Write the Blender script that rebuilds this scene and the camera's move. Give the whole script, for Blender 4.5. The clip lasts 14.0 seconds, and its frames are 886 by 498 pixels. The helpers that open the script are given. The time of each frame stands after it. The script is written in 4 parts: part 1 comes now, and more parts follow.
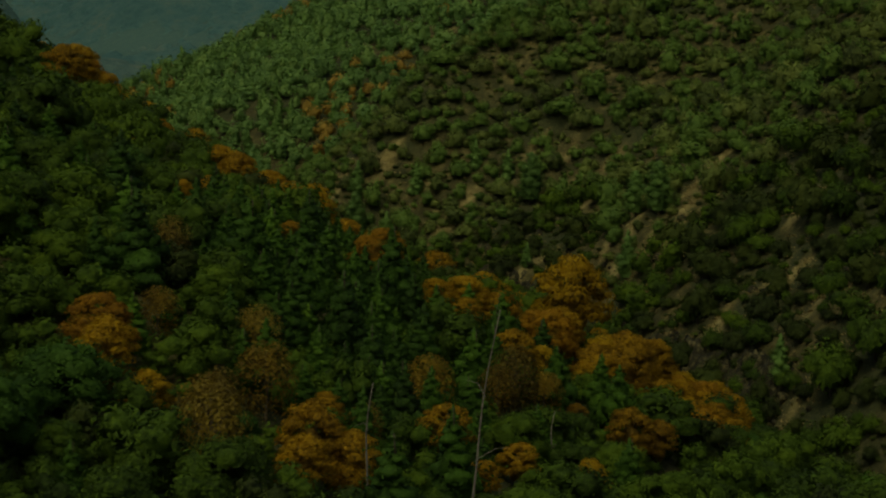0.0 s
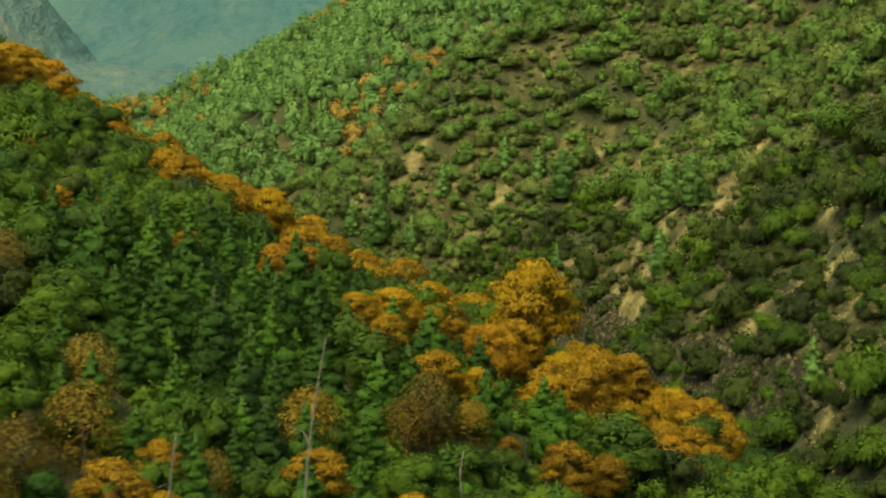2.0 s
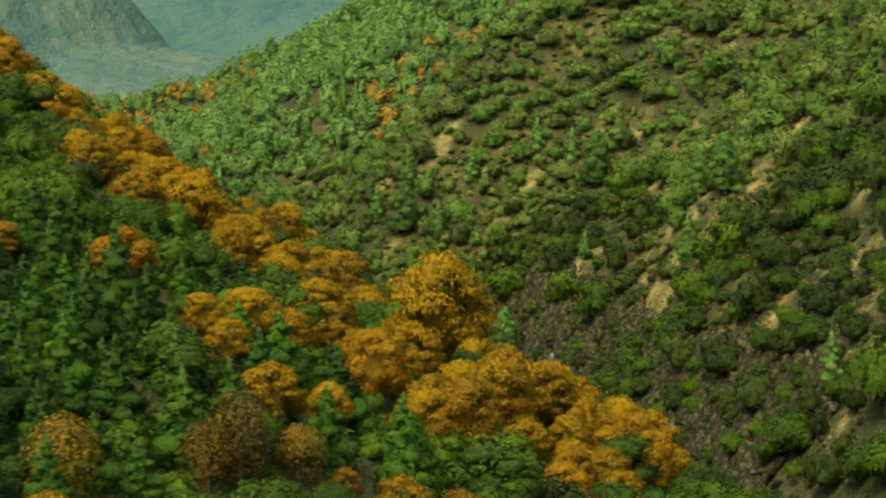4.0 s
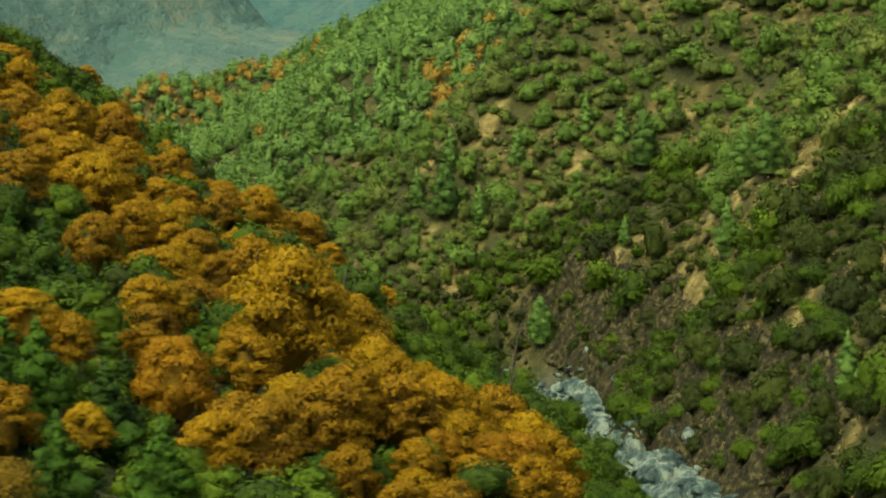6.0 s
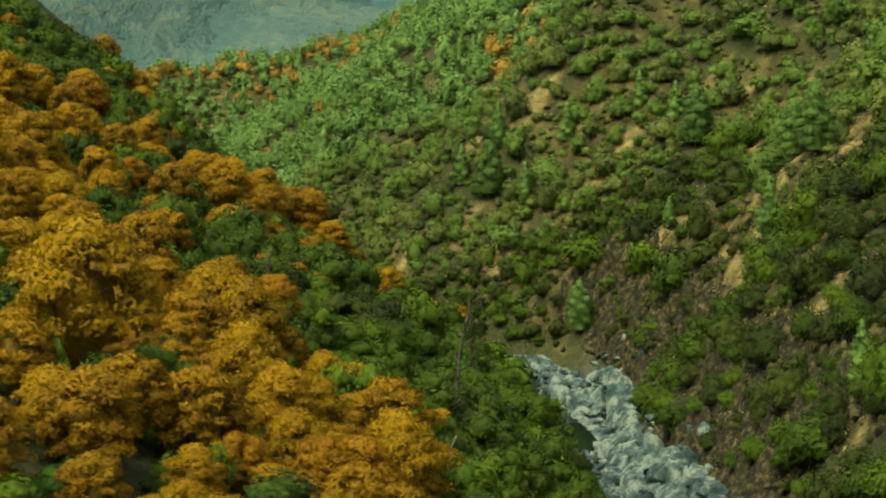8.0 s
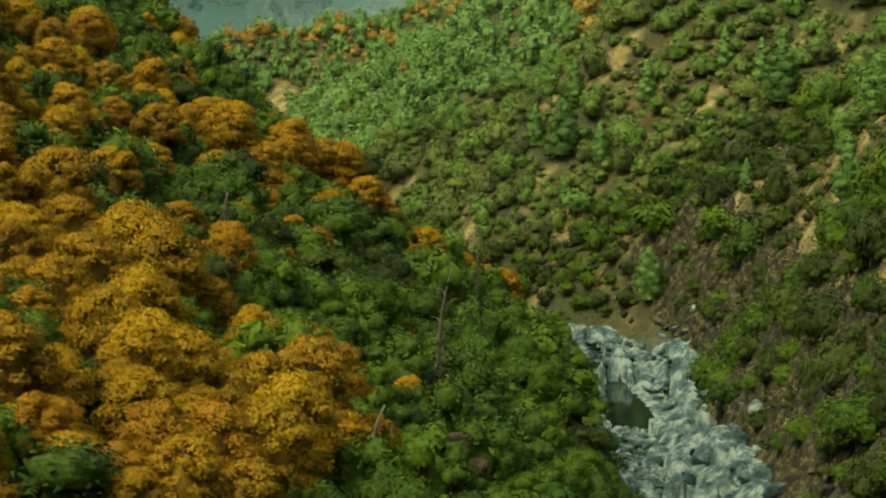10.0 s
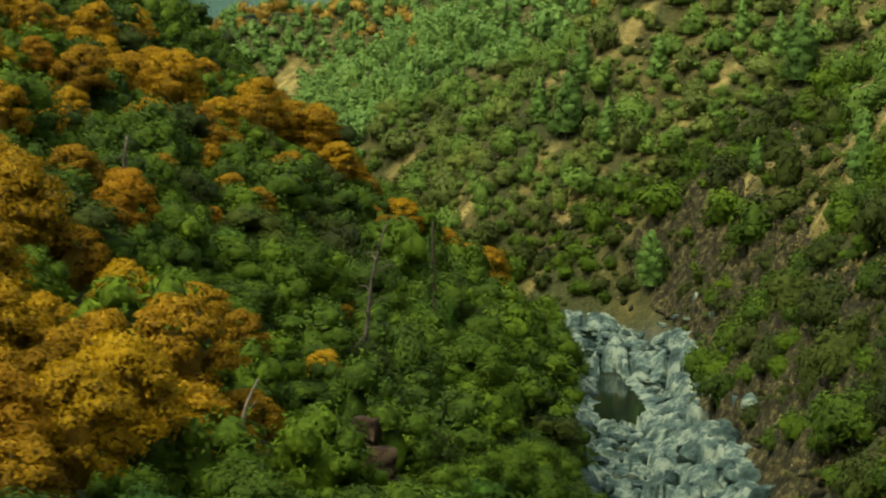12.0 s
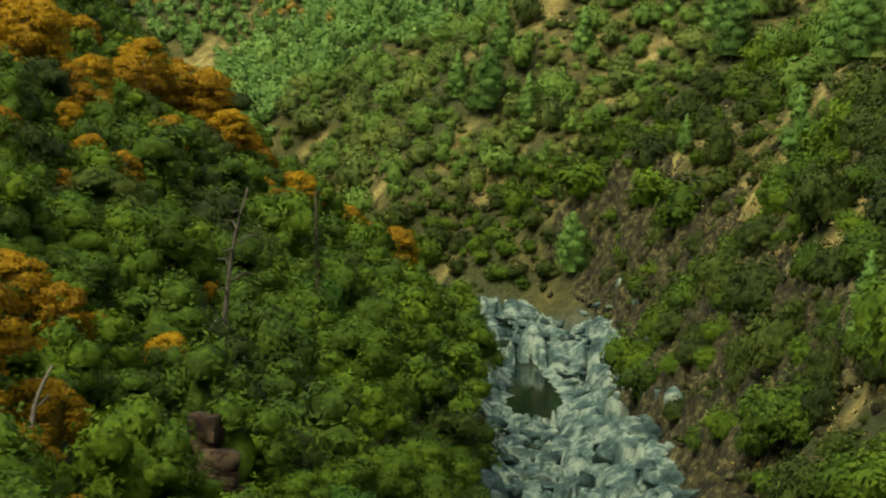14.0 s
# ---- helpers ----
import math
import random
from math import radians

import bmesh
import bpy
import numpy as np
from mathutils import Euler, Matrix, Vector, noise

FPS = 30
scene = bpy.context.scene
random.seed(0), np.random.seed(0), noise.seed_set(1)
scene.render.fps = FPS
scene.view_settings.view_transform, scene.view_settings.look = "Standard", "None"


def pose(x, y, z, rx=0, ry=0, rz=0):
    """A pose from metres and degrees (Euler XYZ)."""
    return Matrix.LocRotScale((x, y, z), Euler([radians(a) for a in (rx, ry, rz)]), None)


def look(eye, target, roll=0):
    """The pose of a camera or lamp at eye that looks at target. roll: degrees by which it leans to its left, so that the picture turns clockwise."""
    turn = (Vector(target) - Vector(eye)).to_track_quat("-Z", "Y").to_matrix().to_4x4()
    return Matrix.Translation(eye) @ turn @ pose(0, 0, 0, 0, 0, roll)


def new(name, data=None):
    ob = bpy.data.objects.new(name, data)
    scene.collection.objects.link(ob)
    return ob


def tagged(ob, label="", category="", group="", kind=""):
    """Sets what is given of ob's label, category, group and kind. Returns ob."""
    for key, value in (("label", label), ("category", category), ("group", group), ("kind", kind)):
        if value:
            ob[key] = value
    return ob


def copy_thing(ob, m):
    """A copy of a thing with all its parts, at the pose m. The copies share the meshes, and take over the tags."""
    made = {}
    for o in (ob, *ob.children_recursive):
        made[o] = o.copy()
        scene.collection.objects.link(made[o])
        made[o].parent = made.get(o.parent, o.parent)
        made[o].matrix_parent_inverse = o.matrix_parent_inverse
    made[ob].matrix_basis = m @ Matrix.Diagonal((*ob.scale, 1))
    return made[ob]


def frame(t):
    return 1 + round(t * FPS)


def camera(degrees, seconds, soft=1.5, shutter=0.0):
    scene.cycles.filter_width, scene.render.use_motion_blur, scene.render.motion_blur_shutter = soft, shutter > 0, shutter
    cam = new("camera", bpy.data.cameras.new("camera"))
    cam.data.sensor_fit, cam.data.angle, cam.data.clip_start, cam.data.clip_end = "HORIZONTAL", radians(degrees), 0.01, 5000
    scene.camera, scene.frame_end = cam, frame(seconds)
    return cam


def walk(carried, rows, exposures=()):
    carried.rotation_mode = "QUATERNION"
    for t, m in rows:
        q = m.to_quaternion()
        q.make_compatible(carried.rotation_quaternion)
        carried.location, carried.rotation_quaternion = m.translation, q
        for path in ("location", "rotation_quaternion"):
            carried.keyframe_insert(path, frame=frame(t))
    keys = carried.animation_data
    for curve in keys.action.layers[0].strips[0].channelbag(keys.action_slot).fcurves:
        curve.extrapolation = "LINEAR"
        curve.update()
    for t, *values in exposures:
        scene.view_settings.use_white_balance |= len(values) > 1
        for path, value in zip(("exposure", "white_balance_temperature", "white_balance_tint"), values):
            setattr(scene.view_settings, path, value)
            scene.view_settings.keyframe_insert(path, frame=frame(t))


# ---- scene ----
# ---------------------------------------------------------------- camera
cam = camera(24.33, 14.0, soft=2.0, shutter=0.5)
PATH = [
    (0, look((0.00, 0.00, 57.79), (-1.206, 99.520, 48.084), 1.524)),
    (0.5, look((2.00, 5.09, 57.41), (-0.217, 104.603, 47.765), 0.987)),
    (1, look((4.17, 10.03, 57.03), (0.947, 109.515, 47.429), 0.462)),
    (1.5, look((6.63, 15.05, 56.61), (2.368, 114.497, 47.031), -0.020)),
    (2, look((9.22, 19.98, 56.18), (3.931, 119.376, 46.607), -0.403)),
    (2.5, look((11.84, 24.75, 55.74), (5.494, 124.081, 46.093), -0.642)),
    (3, look((14.59, 29.32, 55.38), (7.065, 128.550, 45.584), -0.794)),
    (5.5, look((29.27, 52.06, 53.69), (14.431, 150.355, 42.852), -1.037)),
    (6, look((32.30, 56.43, 53.38), (15.869, 154.454, 42.393), -1.002)),
    (6.5, look((35.25, 60.76, 52.99), (17.233, 158.493, 41.830), -1.014)),
    (7, look((38.10, 65.07, 52.40), (18.485, 162.472, 41.093), -1.054)),
    (7.5, look((40.65, 69.44, 51.71), (19.460, 166.498, 40.238), -1.061)),
    (8, look((42.89, 73.87, 50.98), (20.129, 170.548, 39.318), -1.031)),
    (10.5, look((49.29, 95.53, 46.36), (18.847, 189.890, 33.345), -0.417)),
    (11, look((49.65, 99.63, 45.37), (18.321, 193.689, 32.254), -0.159)),
    (11.5, look((49.66, 103.79, 44.42), (18.281, 197.827, 31.305), 0.166)),
    (12, look((49.42, 107.92, 43.50), (18.566, 202.138, 30.423), 0.653)),
    (12.5, look((49.08, 111.83, 42.67), (18.900, 206.265, 29.616), 1.007)),
    (13, look((48.61, 115.69, 41.90), (19.333, 210.407, 28.820), 1.286)),
    (13.5, look((48.01, 119.53, 41.19), (19.622, 214.497, 27.943), 1.399)),
    (14, look((47.33, 123.34, 40.48), (19.622, 218.479, 27.023), 1.442)),
]
FADE = ((0.0, -2.2), (0.1, -1.7), (0.2, -1.2), (0.3, -0.85), (0.4, -0.6), (0.6, -0.3), (0.8, -0.15), (1.0, -0.05), (1.3, 0.0), (14.0, 0.0))
walk(cam, PATH, [(s, e + 0.18, 7500, -11) for s, e in FADE])

# ---------------------------------------------------------------- light
SUN_ELEVATION, SUN_TURN = 58.0, 205.0
world = bpy.data.worlds.new("overcast_sky")
scene.world = world
world.use_nodes = True
wn = world.node_tree.nodes
sky = wn.new("ShaderNodeTexSky")
sky.sky_type = "NISHITA"
sky.sun_disc = False
sky.sun_elevation = radians(SUN_ELEVATION)
sky.sun_rotation = radians(SUN_TURN)
sky.air_density, sky.dust_density, sky.ozone_density = 1.0, 4.0, 1.0
wn["Background"].inputs["Strength"].default_value = 0.215
world.node_tree.links.new(sky.outputs["Color"], wn["Background"].inputs["Color"])
sun = new("sun", bpy.data.lights.new("sun", "SUN"))
sun.data.energy, sun.data.angle, sun.data.color = 2.4, radians(20), (1.0, 0.95, 0.86)
az = radians(SUN_TURN)
sun.matrix_world = look(Vector((math.sin(az), math.cos(az), math.tan(radians(SUN_ELEVATION)))) * 300, (0, 0, 0))


# ---------------------------------------------------------------- land form
def value_noise(x, y, seed=0):
    """Smooth noise of about -1 to 1 for arrays of places."""
    xi, yi = np.floor(x).astype(np.int64), np.floor(y).astype(np.int64)
    fx, fy = x - xi, y - yi
    fx, fy = fx * fx * (3 - 2 * fx), fy * fy * (3 - 2 * fy)

    def corner(a, b):
        h = (a * 374761393 + b * 668265263 + seed * 974634777) & 0xFFFFFFFF
        h = ((h ^ (h >> 13)) * 1274126177) & 0xFFFFFFFF
        return ((h ^ (h >> 16)) & 0xFFFF) / 32767.5 - 1

    a, b, c, d = corner(xi, yi), corner(xi + 1, yi), corner(xi, yi + 1), corner(xi + 1, yi + 1)
    return (a + (b - a) * fx) * (1 - fy) + (c + (d - c) * fx) * fy


def layered(x, y, size, octaves=4, seed=0):
    total, gain = 0, 1.0
    for n in range(octaves):
        total = total + gain * value_noise(x / size + 17.3 * n, y / size - 9.1 * n, seed + n)
        size, gain = size / 2.03, gain * 0.5
    return total


def smooth(a, b, v):
    t = np.clip((v - a) / (b - a), 0, 1)
    return t * t * (3 - 2 * t)


def soft_max(a, b, k):
    h = np.clip(0.5 + 0.5 * (a - b) / k, 0, 1)
    return b + (a - b) * h + k * h * (1 - h)


RIVER_Y = (-400, 120, 170, 230, 264, 290, 307, 323, 338, 347, 362, 385, 420, 500, 700)
RIVER_X = (150, 68, 46, 25, 15.5, 6.5, 3.5, 1.0, -5.0, -12.0, -38, -66, -92, -140, -260)


def river_x(y):
    return np.interp(y, RIVER_Y, RIVER_X)


def bed_z(y):
    return np.interp(y, (-400, 240, 262, 286, 295, 300, 319, 324, 334, 347, 700), (7.0, 4.6, 3.6, 2.2, 1.4, -0.6, -0.6, 1.4, 2.6, 3.2, 9.0))


def left_slope(x, y):
    a, b = np.clip(x / 100, -2.2, 1.5), np.clip((y - 180) / 100, -2, 9)
    z = 32.4 - 51.26 * a - 13.21 * b + 2.03 * a * a - 18.14 * a * b - 9.36 * b * b
    return np.minimum(z, 95 + 0.2 * (z - 95))


def right_slope(x, y):
    yc = np.maximum(y, 240)
    xe = x - (river_x(y) - river_x(yc))
    a, b = np.clip((xe - 20) / 100, -2.5, 2.0), np.clip((yc - 300) / 100, -1, 1.1)
    near = 12.39 + 73.72 * a + 26.22 * b + 12.01 * a * a - 19.23 * a * b + 13.72 * b * b
    c, d = np.clip((xe + 40) / 100, -3, 3.0), np.clip((yc - 450) / 100, -2, 1.6)
    far = 35.5 + 57.69 * c + 27.54 * d + 5.03 * c * c - 8.75 * c * d - 0.82 * d * d
    z = near + (far - near) * smooth(375, 440, yc)
    # the spur that comes down to the river, and the gully behind it
    along = (x + 35) * 0.62 + (y - 372) * 0.78
    across = -(x + 35) * 0.78 + (y - 372) * 0.62
    reach = smooth(-25, 10, along) * smooth(160, 80, along)
    z = z + reach * (6.0 * np.exp(-((across / 13) ** 2)) - 4.0 * np.exp(-(((across - 27) / 13) ** 2)))
    z = z - 0.42 * np.maximum(0, y - 605 - 0.1 * x)
    return np.minimum(z, 170 + 0.15 * (z - 170))


# swells and hollows of the two slopes: x, y and height
SWELLS = ((40, 272, 4.0), (40, 304, 1.6), (70, 304, 0.8), (10, 336, 2.3), (40, 336, 0.6), (-20, 368, -4.2), (10, 368, -2.8), (-50, 400, -2.5), (-20, 400, 3.6),
          (10, 400, 4.1), (40, 400, -4.4), (-80, 432, 1.5), (-50, 432, 2.5), (-80, 464, 3.1), (-50, 464, 6.5), (-20, 464, -2.2), (10, 464, -3.8), (-50, 496, 3.0),
          (-20, 528, 1.6), (-170, 560, -2.8), (-140, 560, -6.9), (-110, 560, -3.1), (-170, 592, 11.0), (-140, 592, 3.0), (-110, 592, -3.8), (-80, 592, -2.1),
          (-22, 95, -2.2), (-22, 133, 1.1), (-2, 95, -1.5), (-2, 133, 1.0), (16, 171, 0.8))


def swell(x, y):
    total = 0
    for sx, sy, height in SWELLS:
        total = total + height * np.exp(-((x - sx) ** 2 + (y - sy) ** 2) / 1152)
    return total


def land(x, y):
    x, y = np.asarray(x, float), np.asarray(y, float)
    swelling = swell(x, y)
    d = x - river_x(y)
    bed = bed_z(y)
    rough = layered(x, y, 22, 4, 3)
    left = left_slope(x, y) + 0.7 + swelling * (x < river_x(y)) + 1.3 * rough
    right = right_slope(x, y) + swelling * smooth(-4, 14, d) + 1.6 * rough + 1.6 * layered(x * 0.8 + y * 0.6, (y * 0.8 - x * 0.6) * 0.4, 11, 2, 9)
    left = np.minimum(left, bed + 1.25 * np.maximum(0, -d - 3.0) + 0.5 * rough)
    right = np.minimum(right, bed + 0.72 * np.maximum(0, d - 2.6) + 0.5 * np.maximum(0, d - 9) + 0.6 * rough)
    z = soft_max(soft_max(left, right, 1.5), bed + 0 * x, 1.5)
    # distant spur and the mountain side beyond it
    crest_z = np.interp(x, (-900, -400, -284, -251, -238, -221, -150), (380, 215, 118, 81.5, 67, 45, -20))
    spur = crest_z - 0.68 * np.abs(y - 1060) * (1 + 0.12 * layered(x, y, 70, 3, 21)) + 6 * layered(x, y, 60, 4, 5)
    back = 20 + 0.5 * np.maximum(0, y - 1330 + 0.3 * (x + 300)) + 30 * layered(x, y, 260, 4, 6)
    back = np.minimum(back, 420 + 0.1 * (back - 420))
    floor = np.where(y > 500, 12 + 6 * layered(x, y, 150, 3, 8), -50)
    around = np.maximum(0, np.abs(x) - 500) * 0.25 * smooth(900, 300, y) + 0.22 * np.maximum(0, -y - 250)
    z = soft_max(z, soft_max(np.where(y > 640, spur, -50), np.where(y > 640, np.maximum(back, floor), -50), 8), 4)
    return z + np.minimum(around, 260)


def spread(low, high, fine_low, fine_high, step, growth):
    """Grid lines: even in the middle, wider and wider outwards."""
    mid = list(np.arange(fine_low, fine_high, step))
    up, down, s = [fine_high], [fine_low - step], step
    while up[-1] < high:
        s *= growth
        up.append(up[-1] + s)
    s = step
    while down[-1] > low:
        s *= growth
        down.append(down[-1] - s)
    return np.array(down[::-1] + mid + up)


# ---------------------------------------------------------------- materials
def material(name, roughness=0.85):
    m = bpy.data.materials.new(name)
    m.use_nodes = True
    n, l = m.node_tree.nodes, m.node_tree.links
    b = n["Principled BSDF"]
    b.inputs["Roughness"].default_value = roughness
    b.inputs["Specular IOR Level"].default_value = 0.25
    return m, n, l, b


def ramp(n, stops):
    r = n.new("ShaderNodeValToRGB")
    e = r.color_ramp.elements
    e[0].position, e[0].color = stops[0][0], (*stops[0][1], 1)
    e[1].position, e[1].color = stops[-1][0], (*stops[-1][1], 1)
    for p, c in stops[1:-1]:
        e.new(p).color = (*c, 1)
    return r


def noise_node(n, l, scale, detail=4, rough=0.6, vector=None):
    t = n.new("ShaderNodeTexNoise")
    t.inputs["Scale"].default_value, t.inputs["Detail"].default_value, t.inputs["Roughness"].default_value = scale, detail, rough
    if vector is not None:
        l.new(vector, t.inputs["Vector"])
    return t


def mix_colour(n, l, factor, a, b, blend="MIX"):
    m = n.new("ShaderNodeMix")
    m.data_type, m.blend_type = "RGBA", blend
    for socket, v in ((m.inputs[0], factor), (m.inputs[6], a), (m.inputs[7], b)):
        if isinstance(v, (int, float)):
            socket.default_value = v
        elif isinstance(v, tuple):
            socket.default_value = (*v, 1)
        else:
            l.new(v, socket)
    return m.outputs[2]


def leaf_material(name, colours, patch=0.4, through_light=0.25, grain=6.0, variety=1.0, speckle=0.22):
    """Foliage: every leaf has its own tint, and whole crowns lean to one side of the range."""
    m, n, l, b = material(name, 0.7)
    geo = n.new("ShaderNodeNewGeometry")
    info = n.new("ShaderNodeObjectInfo")
    broad = noise_node(n, l, patch, 2, 0.5, geo.outputs["Position"])
    add = n.new("ShaderNodeMath")
    add.operation = "MULTIPLY_ADD"
    l.new(geo.outputs["Random Per Island"], add.inputs[0])
    add.inputs[1].default_value = speckle
    shift = n.new("ShaderNodeMath")
    shift.operation = "MULTIPLY_ADD"
    own = n.new("ShaderNodeAttribute")
    own.attribute_name = "tint"
    either = n.new("ShaderNodeMath")
    either.operation = "MAXIMUM"
    l.new(info.outputs["Random"], either.inputs[0])
    l.new(own.outputs["Fac"], either.inputs[1])
    l.new(either.outputs[0], shift.inputs[0])
    shift.inputs[1].default_value = 0.42
    spread_out = n.new("ShaderNodeMapRange")
    spread_out.inputs["From Min"].default_value, spread_out.inputs["From Max"].default_value = 0.3, 0.7
    spread_out.inputs["To Min"].default_value, spread_out.inputs["To Max"].default_value = -0.14 * variety, 0.14 * variety
    l.new(broad.outputs["Fac"], spread_out.inputs["Value"])
    l.new(spread_out.outputs["Result"], shift.inputs[2])
    l.new(shift.outputs[0], add.inputs[2])
    fine = noise_node(n, l, grain, 4, 0.7, geo.outputs["Position"])
    fleck = n.new("ShaderNodeMapRange")
    fleck.inputs["From Min"].default_value, fleck.inputs["From Max"].default_value = 0.35, 0.65
    fleck.inputs["To Min"].default_value, fleck.inputs["To Max"].default_value = -0.16 * variety, 0.2 * variety
    l.new(fine.outputs["Fac"], fleck.inputs["Value"])
    total = n.new("ShaderNodeMath")
    l.new(add.outputs[0], total.inputs[0])
    l.new(fleck.outputs["Result"], total.inputs[1])
    r = ramp(n, [(k / (len(colours) - 1), c) for k, c in enumerate(colours)])
    l.new(total.outputs[0], r.inputs["Fac"])
    l.new(r.outputs["Color"], b.inputs["Base Color"])
    bump = n.new("ShaderNodeBump")
    bump.inputs["Distance"].default_value, bump.inputs["Strength"].default_value = 1.6 / grain, 0.5
    l.new(fine.outputs["Fac"], bump.inputs["Height"])
    l.new(bump.outputs["Normal"], b.inputs["Normal"])
    t = n.new("ShaderNodeBsdfTranslucent")
    l.new(r.outputs["Color"], t.inputs["Color"])
    s = n.new("ShaderNodeMixShader")
    s.inputs[0].default_value = through_light
    l.new(b.outputs[0], s.inputs[1])
    l.new(t.outputs[0], s.inputs[2])
    l.new(s.outputs[0], n["Material Output"].inputs["Surface"])
    return m


AUTUMN = leaf_material("autumn_leaves", [(0.17, 0.09, 0.006), (0.335, 0.185, 0.008), (0.499, 0.288, 0.0112), (0.55, 0.353, 0.0172)], through_light=0.35, speckle=0.42)
GOLD = leaf_material("golden_leaves", [(0.241, 0.138, 0.00602), (0.413, 0.245, 0.00774), (0.499, 0.31, 0.0112), (0.55, 0.361, 0.0215)], through_light=0.35, speckle=0.42)
RUSSET = leaf_material("russet_leaves", [(0.224, 0.103, 0.00688), (0.396, 0.202, 0.00946), (0.482, 0.254, 0.012)], through_light=0.35, speckle=0.42)
# twig masses inside autumn crowns, darker than the leaves as painted shade
SHADED_TWIGS = leaf_material("shaded_twigs_thin_leaves", [(0.15, 0.088, 0.009), (0.28, 0.16, 0.011), (0.4, 0.23, 0.013)])
# blue haze of distance painted into the leaf colour; the rust patches are foliage
HAZED_SPUR = leaf_material("hazed_spur_woods", [(0.09, 0.16, 0.13), (0.12, 0.19, 0.145), (0.165, 0.205, 0.14), (0.31, 0.235, 0.12)], patch=0.03, grain=0.14, variety=2.2)
# autumn leaves of the far hillside, paler and greyer: haze put into the colour
HAZED_ORANGE = leaf_material("hazed_autumn_leaves", [(0.21, 0.14, 0.03), (0.4, 0.255, 0.042), (0.5, 0.33, 0.055)], patch=0.1, grain=2.5)
STRAW = leaf_material("dry_straw", [(0.10, 0.07, 0.025), (0.24, 0.175, 0.06), (0.40, 0.31, 0.12), (0.50, 0.40, 0.18)])
BROWN = leaf_material("withered_leaves", [(0.091, 0.0624, 0.0104), (0.208, 0.143, 0.0182), (0.325, 0.227, 0.0234), (0.429, 0.312, 0.039)])
TAN = leaf_material("thin_tan_leaves", [(0.13, 0.085, 0.01), (0.26, 0.165, 0.013), (0.37, 0.235, 0.018), (0.46, 0.30, 0.03)])
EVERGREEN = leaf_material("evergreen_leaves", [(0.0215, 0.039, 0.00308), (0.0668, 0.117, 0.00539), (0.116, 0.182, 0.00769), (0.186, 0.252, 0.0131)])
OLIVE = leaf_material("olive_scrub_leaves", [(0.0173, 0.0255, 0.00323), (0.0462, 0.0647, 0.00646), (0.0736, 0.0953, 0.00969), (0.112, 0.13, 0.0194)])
NEEDLES = leaf_material("dark_needles", [(0.0194, 0.044, 0.00396), (0.0616, 0.136, 0.00792), (0.141, 0.242, 0.0145)])
PINE = leaf_material("grey_pine_needles", [(0.086, 0.158, 0.03), (0.154, 0.264, 0.0515), (0.227, 0.351, 0.0749)])
# upper-slope copies of the olive and evergreen scrub, haze painted in as paler colour
HAZED_OLIVE = leaf_material("hazed_olive_leaves", [(0.053, 0.0706, 0.0165), (0.141, 0.178, 0.0353), (0.221, 0.262, 0.0517), (0.308, 0.33, 0.0756)])
HAZED_HILL = leaf_material("hazed_hill_leaves", [(0.0413, 0.0739, 0.0125), (0.108, 0.183, 0.0288), (0.176, 0.265, 0.0413), (0.251, 0.338, 0.0551)])
FRESH = leaf_material("fresh_green_leaves", [(0.0252, 0.0612, 0.00576), (0.0612, 0.133, 0.00864), (0.101, 0.194, 0.0158)])
# far scrub: lighter and bluer greens, haze put into the colour
HAZED_FAR_SCRUB = leaf_material("hazed_far_leaves", [(0.0886, 0.157, 0.0367), (0.157, 0.27, 0.0626), (0.229, 0.346, 0.0778), (0.313, 0.394, 0.102)], patch=0.1, grain=2.5)
# mountain woods: blue-green haze painted into the base colours
HAZED_MOUNTAIN = leaf_material("hazed_mountain_woods", [(0.054, 0.133, 0.121), (0.0765, 0.164, 0.143), (0.104, 0.18, 0.143), (0.18, 0.18, 0.127)], patch=0.03, grain=0.14, variety=1.7)


def bark_material(name, dark, light):
    m, n, l, b = material(name, 0.9)
    co = n.new("ShaderNodeTexCoord")
    t = noise_node(n, l, 6, 6, 0.7, co.outputs["Object"])
    r = ramp(n, [(0.3, dark), (0.7, light)])
    l.new(t.outputs["Fac"], r.inputs["Fac"])
    l.new(r.outputs["Color"], b.inputs["Base Color"])
    bump = n.new("ShaderNodeBump")
    bump.inputs["Distance"].default_value = 0.05
    l.new(t.outputs["Fac"], bump.inputs["Height"])
    l.new(bump.outputs["Normal"], b.inputs["Normal"])
    return m


BARK = bark_material("grey_brown_bark", (0.03, 0.022, 0.015), (0.11, 0.085, 0.06))
THIN_BARK = bark_material("pale_twig_bark", (0.07, 0.05, 0.028), (0.22, 0.17, 0.10))
DEAD = bark_material("bleached_dead_wood", (0.09, 0.075, 0.055), (0.27, 0.235, 0.18))
CHAR = bark_material("dark_dead_wood", (0.03, 0.025, 0.02), (0.13, 0.105, 0.08))


